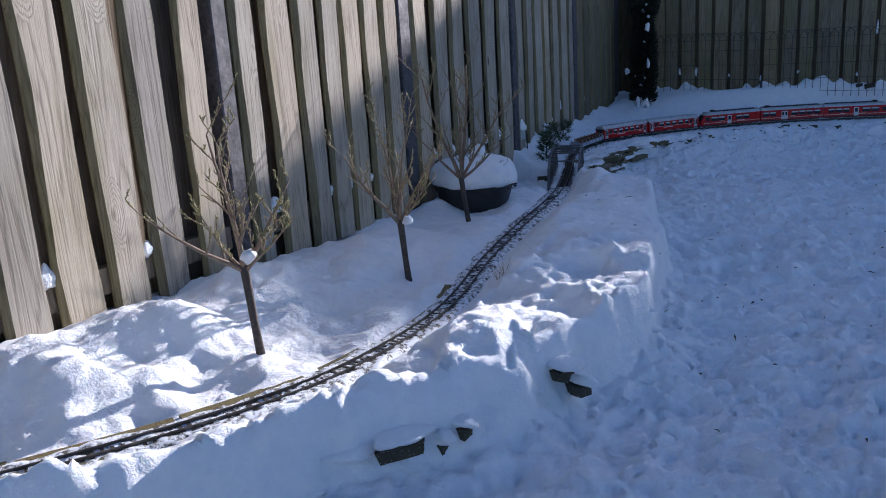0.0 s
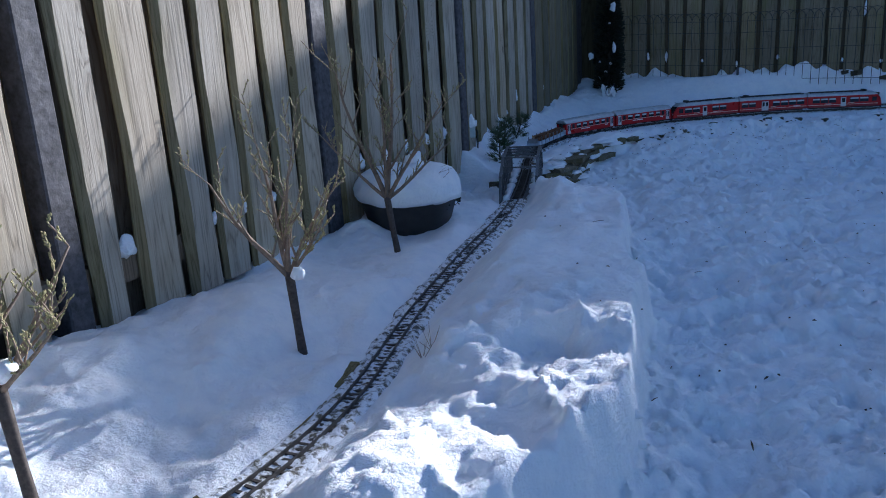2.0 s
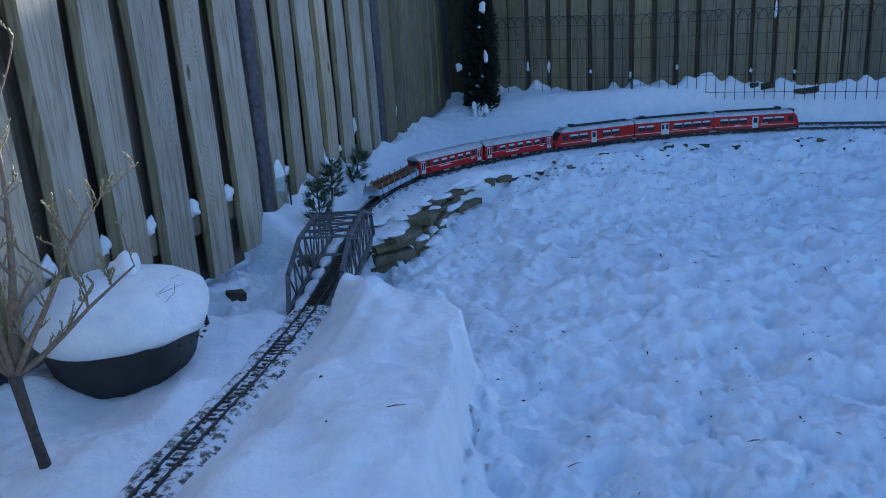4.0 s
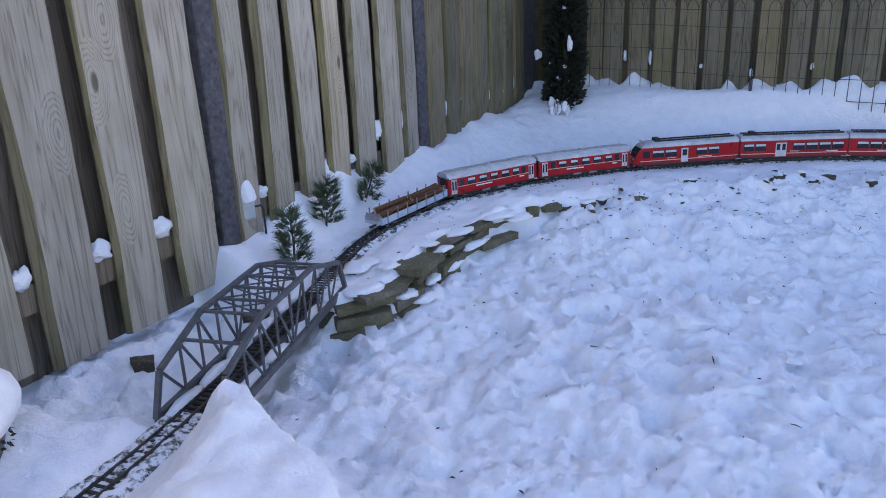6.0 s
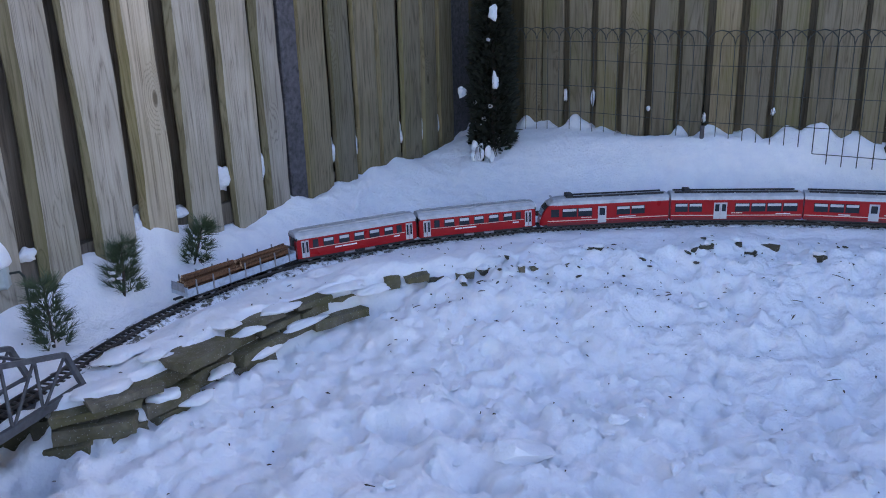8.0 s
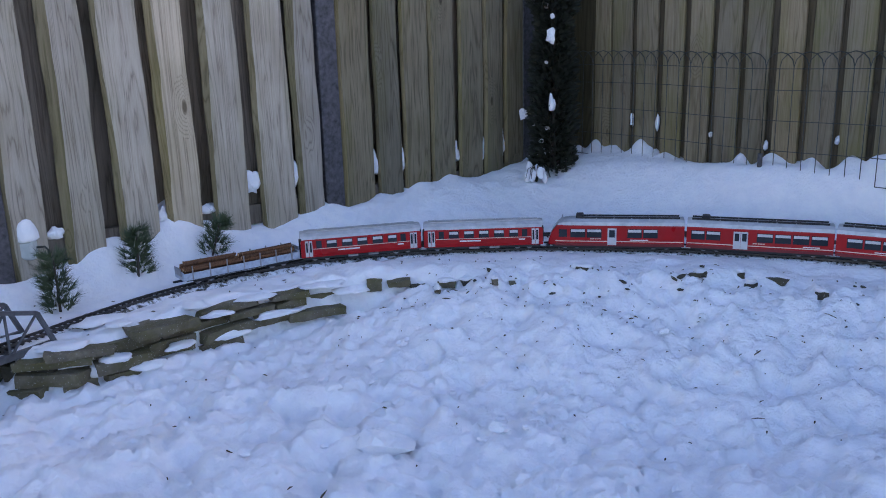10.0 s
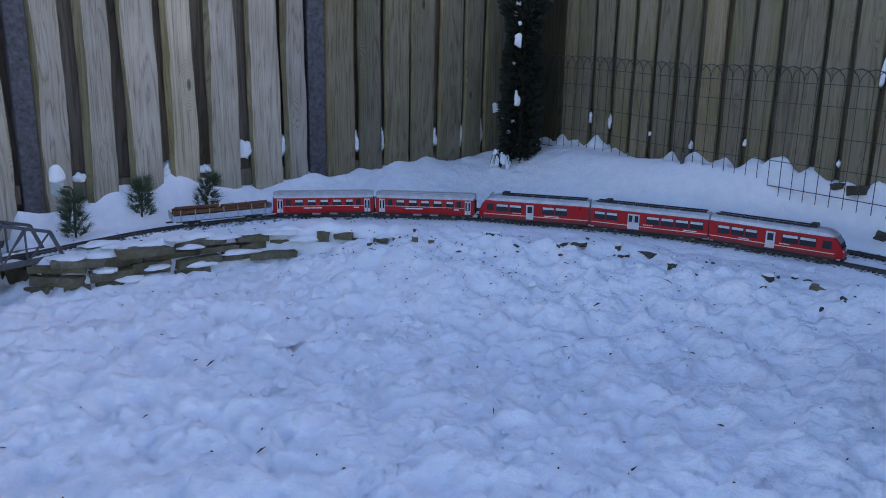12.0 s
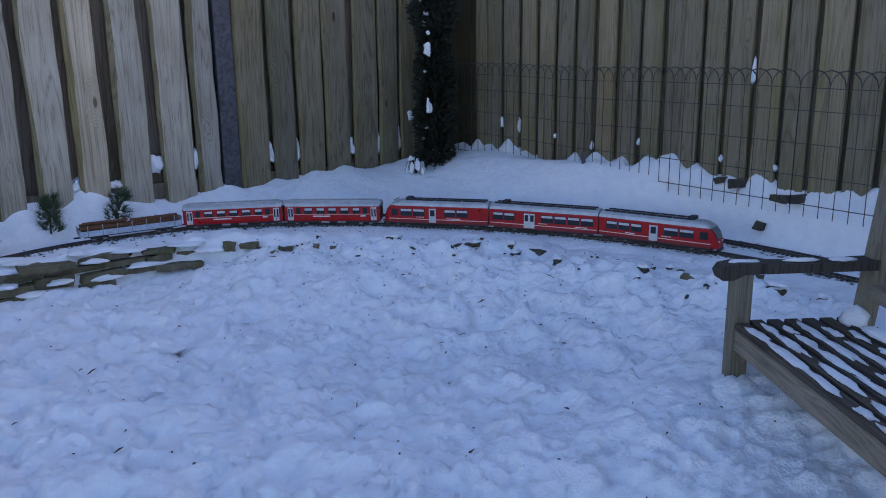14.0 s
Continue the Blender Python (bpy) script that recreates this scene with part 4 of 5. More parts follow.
def coach(s, length, label):
    car = thing("passenger_coach", ID, label, "model train", "cars of the model train")
    h = length / 2
    prof = [(-0.053, 0.026), (-0.056, 0.04), (-0.056, 0.116), (0.056, 0.116), (0.056, 0.04), (0.053, 0.026)]
    part("body", loft([(-h, prof), (h, prof)]), RED, car, "red coach body")
    top = [(-0.058, 0.1145), (-0.053, 0.129), (-0.038, 0.141), (-0.018, 0.146), (0.018, 0.146), (0.038, 0.141), (0.053, 0.129), (0.058, 0.1145)]
    low = [(y * 0.985, 0.1145 + (z - 0.1145) * 0.93) for y, z in top]
    roof = part("roof", loft([(-h - 0.002, low), (-h + 0.02, top), (h - 0.02, top), (h + 0.002, low)]), ROOF, car, "silver-grey roof dusted with frost")
    for k in range(3):
        x = (k - 1) * length * 0.26
        part("roof_vent", boxed((x - 0.008, -0.01, 0.144), (x + 0.008, 0.01, 0.151), bevel=0.002), ROOF, roof)
    for y in (-0.024, 0.024):
        part("roof_rib", boxed((-h + 0.02, y - 0.0015, 0.141), (h - 0.02, y + 0.0015, 0.148)), ROOF, roof)
    part("underframe", boxed((-h + 0.01, -0.046, 0.014), (h - 0.01, 0.046, 0.027)), BLACK, car, "black underframe")
    for x0, x1 in ((-0.07, -0.02), (0.03, 0.08)):
        part("equipment_box", boxed((x0, -0.05, 0.012), (x1, 0.05, 0.024), bevel=0.002), STEEL, car, "grey underfloor box")
    for u0, u1 in ((0.125, 0.17), (0.21, 0.295), (0.337, 0.423), (0.463, 0.547), (0.59, 0.676), (0.718, 0.794), (0.825, 0.87)):
        side_window(car, u0, u1, 0.07, 0.106, length, 0.45 if 0.2 < u0 < 0.8 else 0, 0.056)
    side_box("stripe", car, 0.1, 0.9, 0.0655, 0.068, length, CREAM, 0.0012, "thin cream stripe", 0.056)
    marks_z = 0.052
    for u0, u1 in ((0.3, 0.36), (0.365, 0.48)):
        side_box("lettering", car, u0, u1, marks_z, marks_z + 0.006, length, WHITE, 0.0014, "", 0.056)
    side_box("lettering", car, 0.8, 0.85, 0.053, 0.059, length, WHITE, 0.0014, "", 0.056)
    for u0, u1 in ((0.035, 0.062), (0.066, 0.093), (0.907, 0.934), (0.938, 0.965)):
        d = side_box("door", car, u0, u1, 0.03, 0.108, length, DOOR_GREY, 0.0014, "pale grey folding door", 0.056)
        mid, w = (u0 + u1) / 2, (u1 - u0) * 0.28
        for ob, sgn in zip(d, (-1, 1)):
            lo, hi = sorted((sgn * 0.054, sgn * 0.0585))
            part("pane", boxed(((mid - w - 0.5) * length, lo, 0.052), ((mid + w - 0.5) * length, hi, 0.1)), GLASS, ob)
    for sgn in (-1, 1):
        g = part("gangway", boxed((sgn * h - 0.008, -0.02, 0.03), (sgn * h + 0.008, 0.02, 0.108), bevel=0.003), BLACK, car, "black rubber gangway")
        part("end_frame", boxed((sgn * (h - 0.001) - 0.003, -0.0575, 0.108), (sgn * (h - 0.001) + 0.003, 0.0575, 0.122)), BLACK, car)
    bogie(car, -length * 0.34)
    bogie(car, length * 0.34)
    couple(car, -h - 0.01)
    place_car(car, s, length)
    return car


def log_wagon(s, length):
    car = thing("log_wagon", ID, "blue-grey flat wagon with upright stakes on the track", "model train", "cars of the model train")
    h = length / 2
    part("deck", boxed((-h, -0.05, 0.034), (h, 0.05, 0.042)), WAGON, car)
    for y in (-0.052, 0.052):
        part("side_board", boxed((-h, y - 0.0025, 0.03), (h, y + 0.0025, 0.062), bevel=0.001), WAGON, car, "worn frosted blue-grey drop side")
    for x in (-h, h):
        part("end_board", boxed((x - 0.003, -0.053, 0.03), (x + 0.003, 0.053, 0.068), bevel=0.001), WAGON, car)
    for y in (-0.056, 0.056):
        for k in range(7):
            x = -h + length * (k + 0.5) / 7
            part("stake", boxed((x - 0.0025, y - 0.0025, 0.032), (x + 0.0025, y + 0.0025, 0.094)), STEEL, car, "thin upright stake")
    part("frame", boxed((-h + 0.02, -0.03, 0.02), (h - 0.02, 0.03, 0.034)), BLACK, car, "black underframe")
    for x in (-h - 0.006, h + 0.006):
        part("platform_rail", boxed((x - 0.001, -0.04, 0.05), (x + 0.001, 0.04, 0.085)), STEEL, car, "small end railing")
    bogie(car, -length * 0.32)
    bogie(car, length * 0.32)
    couple(car, -h - 0.01)
    couple(car, h + 0.012)
    place_car(car, s, length)
    # the load
    rng = random.Random(7)
    m = car.matrix_world
    for half in (-1, 1, 0):
        rows = ((0.051, 6), (0.0655, 5), (0.078, 4), (0.089, 2)) if half else ()
        for z, n in rows:
            for k in range(n):
                y = (k - (n - 1) / 2) * 0.0152 + rng.uniform(-0.002, 0.002)
                c = half * h * 0.49 + rng.uniform(-0.012, 0.012)
                r = rng.uniform(0.0062, 0.0082)
                l = h * rng.uniform(0.43, 0.5)
                tilt = rng.uniform(-0.008, 0.008)
                z += rng.uniform(-0.003, 0.004)
                log = thing("log", m @ Matrix.Translation((c, y, z)), "peeled brown log stacked on the flat wagon", "log", "logs on the wagon")
                bm = bmesh.new()
                tube(bm, [(-l, tilt, 0), (-l * 0.3, 0, rng.uniform(-0.001, 0.001)), (l * 0.4, 0, 0), (l, -tilt, 0.001)], [r, r * 0.98, r * 0.95, r * 0.9], 9)
                for e in bm.faces:
                    if len(e.verts) > 4:
                        e.material_index = 1
                part("stem", bm, [BARK_LOG, LOG_END], log, "brown log with pale cut ends")


def build_train():
    step = (TRACK[1] - TRACK[0]).length
    s = nearest(TRACK, 4.66, 8.46) * step
    end_l, mid_l, coach_l, wag_l = 0.64, 0.63, 0.585, 0.56
    railcar(s - end_l / 2, end_l, 1, "red model railcar with rounded cab at the train's head")
    s -= end_l + 0.018
    railcar(s - mid_l / 2, mid_l, 0, "red model railcar middle section with double doors")
    s -= mid_l + 0.018
    railcar(s - end_l / 2, end_l, -1, "red model railcar with rounded cab facing the coaches")
    s -= end_l + 0.036
    for _ in range(2):
        coach(s - coach_l / 2, coach_l, "red model passenger coach with silver roof on the track")
        s -= coach_l + 0.026
    log_wagon(s - wag_l / 2 - 0.006, wag_l)


build_train()


# ---- truss bridge ----
def build_bridge():
    a, b = Vector((0.95, 5.84, 0.195)), Vector((1.158, 6.85, 0.2))
    y = (b - a).normalized()
    x = y.cross(Vector((0, 0, 1))).normalized()
    m = Matrix((x, y, x.cross(y))).transposed().to_4x4()
    m.translation = a
    L = (b - a).length
    br = thing("truss_bridge", m, "dark grey model railway truss bridge over a snowy gap", "model bridge")
    w = 0.105
    node = lambda u: u * L
    tops = [(0.0, 0.0), (0.05, 0.13), (0.3, 0.205), (0.7, 0.205), (0.95, 0.13), (1.0, 0.0)]

    def height(u):
        for (u0, z0), (u1, z1) in zip(tops, tops[1:]):
            if u0 <= u <= u1:
                return z0 + (z1 - z0) * (u - u0) / (u1 - u0)
        return 0
    for sx in (-w, w):
        part("bottom_chord", beam((sx, 0, 0), (sx, L, 0), 0.016, 0.026), GREY_STEEL, br)
        for (u0, z0), (u1, z1) in zip(tops, tops[1:]):
            part("top_chord", beam((sx, node(u0), z0), (sx, node(u1), z1), 0.016, 0.015), GREY_STEEL, br)
        us = [0.05 + 0.9 * k / 8 for k in range(9)]
        for u in us[1:-1]:
            part("vertical", beam((sx, node(u), 0), (sx, node(u), height(u)), 0.0065, 0.008), GREY_STEEL, br)
        for k, (u0, u1) in enumerate(zip(us, us[1:])):
            lo, hi = ((u0, u1) if k < 4 else (u1, u0))
            part("diagonal", beam((sx, node(hi), 0), (sx, node(lo), height(lo)), 0.0055, 0.008), GREY_STEEL, br)
    cross = [0.05, 0.175, 0.3, 0.4, 0.5, 0.6, 0.7, 0.825, 0.95]
    for u in cross[1:-1]:
        part("cross_beam", beam((-w, node(u), height(u)), (w, node(u), height(u)), 0.008, 0.009), GREY_STEEL, br)
    for u0, u1 in zip(cross[2:-2], cross[3:-2]):
        for s in (-1, 1):
            part("brace", beam((-w * s, node(u0), height(u0)), (w * s, node(u1), height(u1)), 0.0042, 0.0045), GREY_STEEL, br)
    part("deck", boxed((-w, 0, -0.016), (w, L, -0.006)), GREY_STEEL, br)
    for sx in (-1, 1):
        for u in (0.1, 0.27, 0.44, 0.61, 0.78, 0.92):
            bm = lump((0.03, 0.09, 0.022), u * 9 + sx, 0.3, 2, 0.3, Matrix.Translation((0, 0, 0)))
            ob = tagged(mesh_object("snow_patch", bm, SNOW, smooth=True), "white snow strip lying on the bridge deck", "snow", "snow on the bridge")
            ob.matrix_world = m @ Matrix.Translation((sx * 0.074, node(u), -0.006))


build_bridge()


# ---- stones ----
def stone_mesh(l, d, h, seed):
    bm = boxed((-l / 2, -d / 2, -h / 2), (l / 2, d / 2, h / 2))
    bmesh.ops.subdivide_edges(bm, edges=bm.edges[:], cuts=3, use_grid_fill=True)
    rng = random.Random(int(seed * 1000) + 5)
    corner = [[rng.uniform(0.78, 1.08) for _ in range(4)] for _ in range(3)]
    for v in bm.verts:
        p = v.co.copy()
        u, w, t = p.x / l + 0.5, p.y / d + 0.5, p.z / h + 0.5
        fx = corner[0][0] * (1 - w) + corner[0][1] * w + 0.12 * (t - 0.5) * (corner[1][3] - 0.9) * 8
        fy = corner[1][0] * (1 - u) + corner[1][1] * u
        fz = (corner[2][0] * (1 - u) + corner[2][1] * u) * (corner[2][2] * (1 - w) + corner[2][3] * w)
        n = noise.noise(p * 30 + Vector((seed * 3.3, seed, 0)))
        v.co = Vector((p.x * fx + 0.007 * n, p.y * fy + 0.008 * noise.noise(p * 34 + Vector((seed, 5, 0))), p.z * fz + 0.006 * noise.noise(p * 26 + Vector((9, seed, 3)))))
    return bm


def stone(x, y, z, l, d, h, turn, seed, mat=STONE, tilt=(0, 0), label="flat mossy walling stone in the raised bed edge", group="walling stones"):
    ob = mesh_object("stone", stone_mesh(l, d, h, seed), mat)
    ob.matrix_world = pose(x, y, z, tilt[0], tilt[1], math.degrees(turn))
    return tagged(ob, label, "stone", group)


def snow_clump(x, y, z, size, seed, label="soft white snow lying on stones", group="snow on the stones", turn=0.0, rough=0.3):
    ob = mesh_object("snow_patch", lump(size, seed, rough, 3, 0.35), SNOW, smooth=True)
    ob.matrix_world = pose(x, y, z, 0, 0, math.degrees(turn))
    return tagged(ob, label, "snow", group)


def build_stones():
    rng = random.Random(41)
    line = spline([(p[0], p[1], 0) for p in BED_FAR[2:10]], 0.01)
    step = (line[1] - line[0]).length
    total = step * (len(line) - 1)
    k = 0
    for course in range(4):
        s = rng.uniform(-0.06, -0.02)
        z = (-0.035, 0.03, 0.092, 0.148)[course]
        limit = (0.62, 0.85, 1.1, 1.35)[course]
        while s < min(total, limit):
            l = rng.uniform(0.12, 0.3)
            p, d = along(line, min(total, max(0, s + l / 2)))
            n = Vector((d.y, -d.x, 0))
            h = (0.064, 0.06, 0.055, 0.042)[course] * rng.uniform(0.85, 1.08)
            q = p + n * (0.0 - 0.012 * course + rng.uniform(-0.02, 0.018))
            turn = math.atan2(d.y, d.x) + rng.uniform(-0.12, 0.12)
            g = gz(q.x + n.x * 0.08, q.y + n.y * 0.08)
            if z + h > g - 0.02:
                stone(q.x, q.y, z + h / 2, l, rng.uniform(0.13, 0.17), h, turn, k, STONE, (rng.uniform(-4, 4), rng.uniform(-4, 4)))
            s += l * 0.97 + rng.uniform(0.0, 0.02)
            k += 1
    # large capping slabs
    for x, y, z, l, d, h, t in ((1.52, 7.08, 0.205, 0.27, 0.22, 0.04, 1.15), (1.38, 6.83, 0.185, 0.24, 0.19, 0.035, 0.75), (1.63, 7.36, 0.205, 0.3, 0.09, 0.035, 0.95), (1.81, 7.58, 0.205, 0.2, 0.08, 0.035, 0.8),
                                (2.09, 7.84, 0.2, 0.075, 0.07, 0.055, 0.5), (2.2, 7.87, 0.205, 0.1, 0.05, 0.03, 0.4), (1.26, 7.02, 0.2, 0.15, 0.1, 0.03, 1.4)):
        stone(x, y, z, l, d, h, t, x * 10, STONE, (rng.uniform(-5, 2), rng.uniform(-4, 4)), "large flat mossy slab capping the stone edge")
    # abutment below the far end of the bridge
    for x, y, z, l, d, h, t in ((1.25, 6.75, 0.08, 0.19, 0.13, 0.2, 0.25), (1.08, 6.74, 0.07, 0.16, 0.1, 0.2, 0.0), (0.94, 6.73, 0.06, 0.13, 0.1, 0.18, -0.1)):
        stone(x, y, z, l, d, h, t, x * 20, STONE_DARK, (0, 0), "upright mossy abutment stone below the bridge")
    # snow on ledges
    for x, y, z, sx, sy, sz, t in ((1.34, 6.79, 0.205, 0.09, 0.06, 0.016, 0.6), (1.56, 7.26, 0.235, 0.05, 0.07, 0.018, 1.1), (1.50, 6.87, 0.145, 0.05, 0.04, 0.022, 0.8), (1.57, 6.95, 0.09, 0.06, 0.035, 0.02, 1.0),
                                   (1.72, 7.45, 0.225, 0.08, 0.05, 0.014, 0.9), (1.92, 7.68, 0.225, 0.1, 0.05, 0.015, 0.7), (1.3, 7.02, 0.225, 0.1, 0.06, 0.014, 1.0), (1.6, 7.1, 0.12, 0.06, 0.03, 0.02, 1.2), (1.44, 6.83, 0.1, 0.05, 0.03, 0.03, 0.7), (1.64, 7.3, 0.19, 0.07, 0.035, 0.02, 1.1), (1.68, 7.3, 0.1, 0.1, 0.03, 0.025, 1.1), (1.42, 6.98, 0.235, 0.05, 0.04, 0.012, 0.8), (1.8, 7.5, 0.14, 0.1, 0.03, 0.02, 0.9), (2.02, 7.74, 0.19, 0.08, 0.04, 0.02, 0.7)):
        snow_clump(x, y, z, (sx, sy, sz), x * 13, turn=t)
    # stones that show along the lawn's far edge
    line = spline([(p[0], p[1], 0) for p in BED_FAR[8:16]], 0.01)
    step = (line[1] - line[0]).length
    total = step * (len(line) - 1)
    s = 0.12
    while s < total - 0.5:
        p, d = along(line, s)
        n = Vector((d.y, -d.x, 0))
        l = rng.choice((rng.uniform(0.02, 0.06), rng.uniform(0.04, 0.11)))
        q = p + n * rng.choice((rng.uniform(-0.02, 0.04), rng.uniform(0.0, 0.16)))
        stone(q.x, q.y, gz(q.x, q.y) + rng.uniform(-0.012, 0.003), l, rng.uniform(0.03, 0.05), rng.uniform(0.02, 0.034), math.atan2(d.y, d.x) + rng.uniform(-0.3, 0.3), s * 7, STONE_DARK if rng.random() < 0.5 else STONE, (rng.uniform(-8, 8), rng.uniform(-6, 6)), "small stone peeping out of the snowy bed edge", "edge stones")
        if rng.random() < 0.6:
            snow_clump(q.x - n.x * 0.015, q.y - n.y * 0.015, gz(q.x, q.y) + 0.01, (l * 0.6, 0.03, 0.015), s * 5, "soft snow lying over edge stones", "snow on the edge stones", math.atan2(d.y, d.x))
        s += l + rng.uniform(0.0, 0.13)
    # soil crumbs and pebbles thawed out along the edge
    for k in range(34):
        p, d = along(line, rng.uniform(0.3, total - 0.9))
        n = Vector((d.y, -d.x, 0))
        q = p + n * rng.uniform(-0.03, 0.24)
        l = rng.uniform(0.008, 0.03)
        ob = mesh_object("pebble", lump((l, l * rng.uniform(0.4, 0.8), l * 0.35), k + 0.7, 0.5, 1), STONE_DARK)
        ob.matrix_world = pose(q.x, q.y, gz(q.x, q.y) + 0.001, rng.uniform(-20, 20), rng.uniform(-20, 20), rng.uniform(0, 360))
        tagged(ob, "dark soil crumb thawed out at the bed edge", "pebble", "pebbles along the bed edge")
    # dark stones in the hollows of the near bed's face
    for x, y, z, l, h, t in ((-0.21, 2.43, 0.08, 0.13, 0.075, 0.25), (-0.06, 2.47, 0.11, 0.15, 0.055, 0.35), (0.055, 2.515, 0.07, 0.045, 0.08, 0.6), (0.116, 2.535, 0.12, 0.05, 0.03, 0.7), (0.335, 2.755, 0.1, 0.03, 0.035, 0.7),
                             (0.445, 2.8, 0.16, 0.09, 0.04, 0.72), (0.5, 2.78, 0.11, 0.04, 0.035, 0.7), (0.8, 3.27, 0.14, 0.04, 0.09, 1.1), (0.81, 3.25, 0.08, 0.03, 0.06, 1.1), (-0.34, 2.36, 0.03, 0.12, 0.03, 0.4)):
        x, y = x + 0.008, y - 0.015
        snow_clump(x + 0.02, y - 0.02, z + h * 0.5 + 0.012, (l * 0.6, 0.06, 0.02), x * 3 + 9, "snow lip overhanging a bank stone", "snow on the bank", t)
        stone(x, y, z, l * 0.95, 0.1, h * 0.9, t, x * 31, STONE_DARK, (rng.uniform(-6, 6), rng.uniform(-5, 5)), "dark stone showing in a hollow of the snow bank", "bank stones")
    # dark rocks by the end fence
    for x, y, sz in ((4.7, 8.93, 0.08), (4.83, 8.81, 0.055), (4.91, 8.81, 0.060), (4.99, 8.77, 0.065), (4.6, 8.97, 0.045)):
        stone(x, y, gz(x, y) - 0.002, sz * 1.4, sz * 1.1, sz * 0.8, rng.uniform(0, 3), x * 17, STONE_DARK, (rng.uniform(-15, 15), rng.uniform(-15, 15)), "dark rock half buried in snow behind the track", "rocks by the end fence")
    # fist-sized rock by the bridge
    stone(0.6, 6.36, gz(0.6, 6.36) + 0.01, 0.07, 0.06, 0.05, 0.5, 77, STONE_DARK, (5, 8), "dark rock in the snow beside the bridge", "rocks by the bridge")


build_stones()


# ---- trees ----
def grow(bm, p, d, length, r, rng, depth, buds, sway=0.25):
    """A limb with side twigs; collects places for buds."""
    pts, radii = [p.copy()], [r]
    n = 5
    for k in range(n):
        d = (d + Vector((rng.uniform(-1, 1), rng.uniform(-1, 1), rng.uniform(-0.2, 0.7))) * sway * 0.45).normalized()
        p = p + d * length / n
        pts.append(p.copy())
        radii.append(max(0.0017, r * (1 - 0.72 * (k + 1) / n)))
        if depth and k >= 0:
            for _ in range(rng.choice((1, 1, 2, 2)) if depth > 1 else rng.choice((0, 1, 1))):
                side = Vector((rng.uniform(-1, 1), rng.uniform(-1, 1), rng.uniform(0.1, 0.9))).normalized()
                grow(bm, p.copy(), (d * 0.7 + side).normalized(), length * rng.uniform(0.2, 0.42), radii[-1] * 0.62, rng, depth - 1, buds)
        if depth < 2:
            buds.append((p.copy(), d.copy()))
            buds.append((p.lerp(pts[-2], 0.5), d.copy()))
    tube(bm, pts, radii, 5)


def sapling(x, y, fork, limbs, seed, label, spots):
    z0 = gz(x, y) - 0.03
    t = thing("sapling", (x, y, z0), label, "tree", "bare saplings in the bed")
    rng = random.Random(seed)
    lean = (rng.uniform(-0.02, 0.02), rng.uniform(-0.02, 0.02))
    head = Vector((lean[0] * 2, lean[1] * 2, fork + 0.03))
    part("trunk", tube(bmesh.new(), [(0, 0, 0), (lean[0], lean[1], fork * 0.5), head, head + Vector((0, 0, 0.02))], [0.016, 0.0135, 0.0155, 0.009], 9), BARK, t, "slim dark trunk", True)
    buds = []
    for dx, dy, dz, length, r in limbs:
        bm = bmesh.new()
        grow(bm, head.copy(), Vector((dx, dy, dz)).normalized(), length * 0.94, r * 1.3, rng, 2, buds)
        part("branch", bm, TWIG, t, "bare budding branch", True)
    bm = bmesh.new()
    for p, d in buds:
        q = p + Vector((rng.uniform(-1, 1), rng.uniform(-1, 1), rng.uniform(-1, 1))) * 0.002
        e = q + (d + Vector((rng.uniform(-1, 1), rng.uniform(-1, 1), rng.uniform(0, 1)))).normalized() * rng.uniform(0.005, 0.01)
        tube(bm, [q, q.lerp(e, 0.5), e], [0.001, 0.0021, 0.0006], 4, False)
    tagged(part("bud_growth", bm, BUD, t, "small green buds"), kind="stuff")
    for sx, sy, sz, r in spots:
        ob = mesh_object("snow_patch", lump((r, r * 0.9, r * 1.1), seed + sx * 50, 0.3, 2, 0.6), SNOW, smooth=True)
        ob.matrix_world = Matrix.Translation((x + sx, y + sy, z0 + sz))
        tagged(ob, "lump of white snow caught in a sapling fork", "snow", "snow in the saplings")


sapling(-0.525, 2.94, 0.29, [(-0.75, -0.25, 0.5, 0.36, 0.0075), (-0.15, 0.1, 1, 0.5, 0.009), (0.05, -0.1, 1, 0.46, 0.0075), (0.5, 0.3, 0.8, 0.36, 0.007), (0.55, -0.3, 0.45, 0.28, 0.006), (-0.5, 0.3, 0.4, 0.26, 0.006)], 3,
        "bare sapling with budding twigs and caught snow in the sunlit bed", [(0.0, 0.0, 0.365, 0.03)])
sapling(-0.055, 3.805, 0.25, [(-0.6, 0.1, 0.8, 0.42, 0.0085), (-0.2, 0.2, 1, 0.46, 0.0075), (0.1, -0.1, 1, 0.44, 0.0075), (0.5, 0.15, 0.85, 0.36, 0.007), (0.45, -0.2, 0.6, 0.24, 0.006)], 8,
        "bare sapling with green buds in the snowy bed", [(0.012, -0.012, 0.3, 0.024)])
sapling(0.255, 4.88, 0.24, [(-0.4, 0.0, 1, 0.64, 0.01), (0.12, 0.1, 1, 0.68, 0.01), (0.55, -0.1, 0.8, 0.54, 0.008), (-0.7, 0.1, 0.55, 0.42, 0.007), (0.65, 0.2, 0.35, 0.42, 0.007), (-0.1, -0.35, 1, 0.5, 0.007)], 14,
        "bare sapling in front of the snow-capped planter", [])


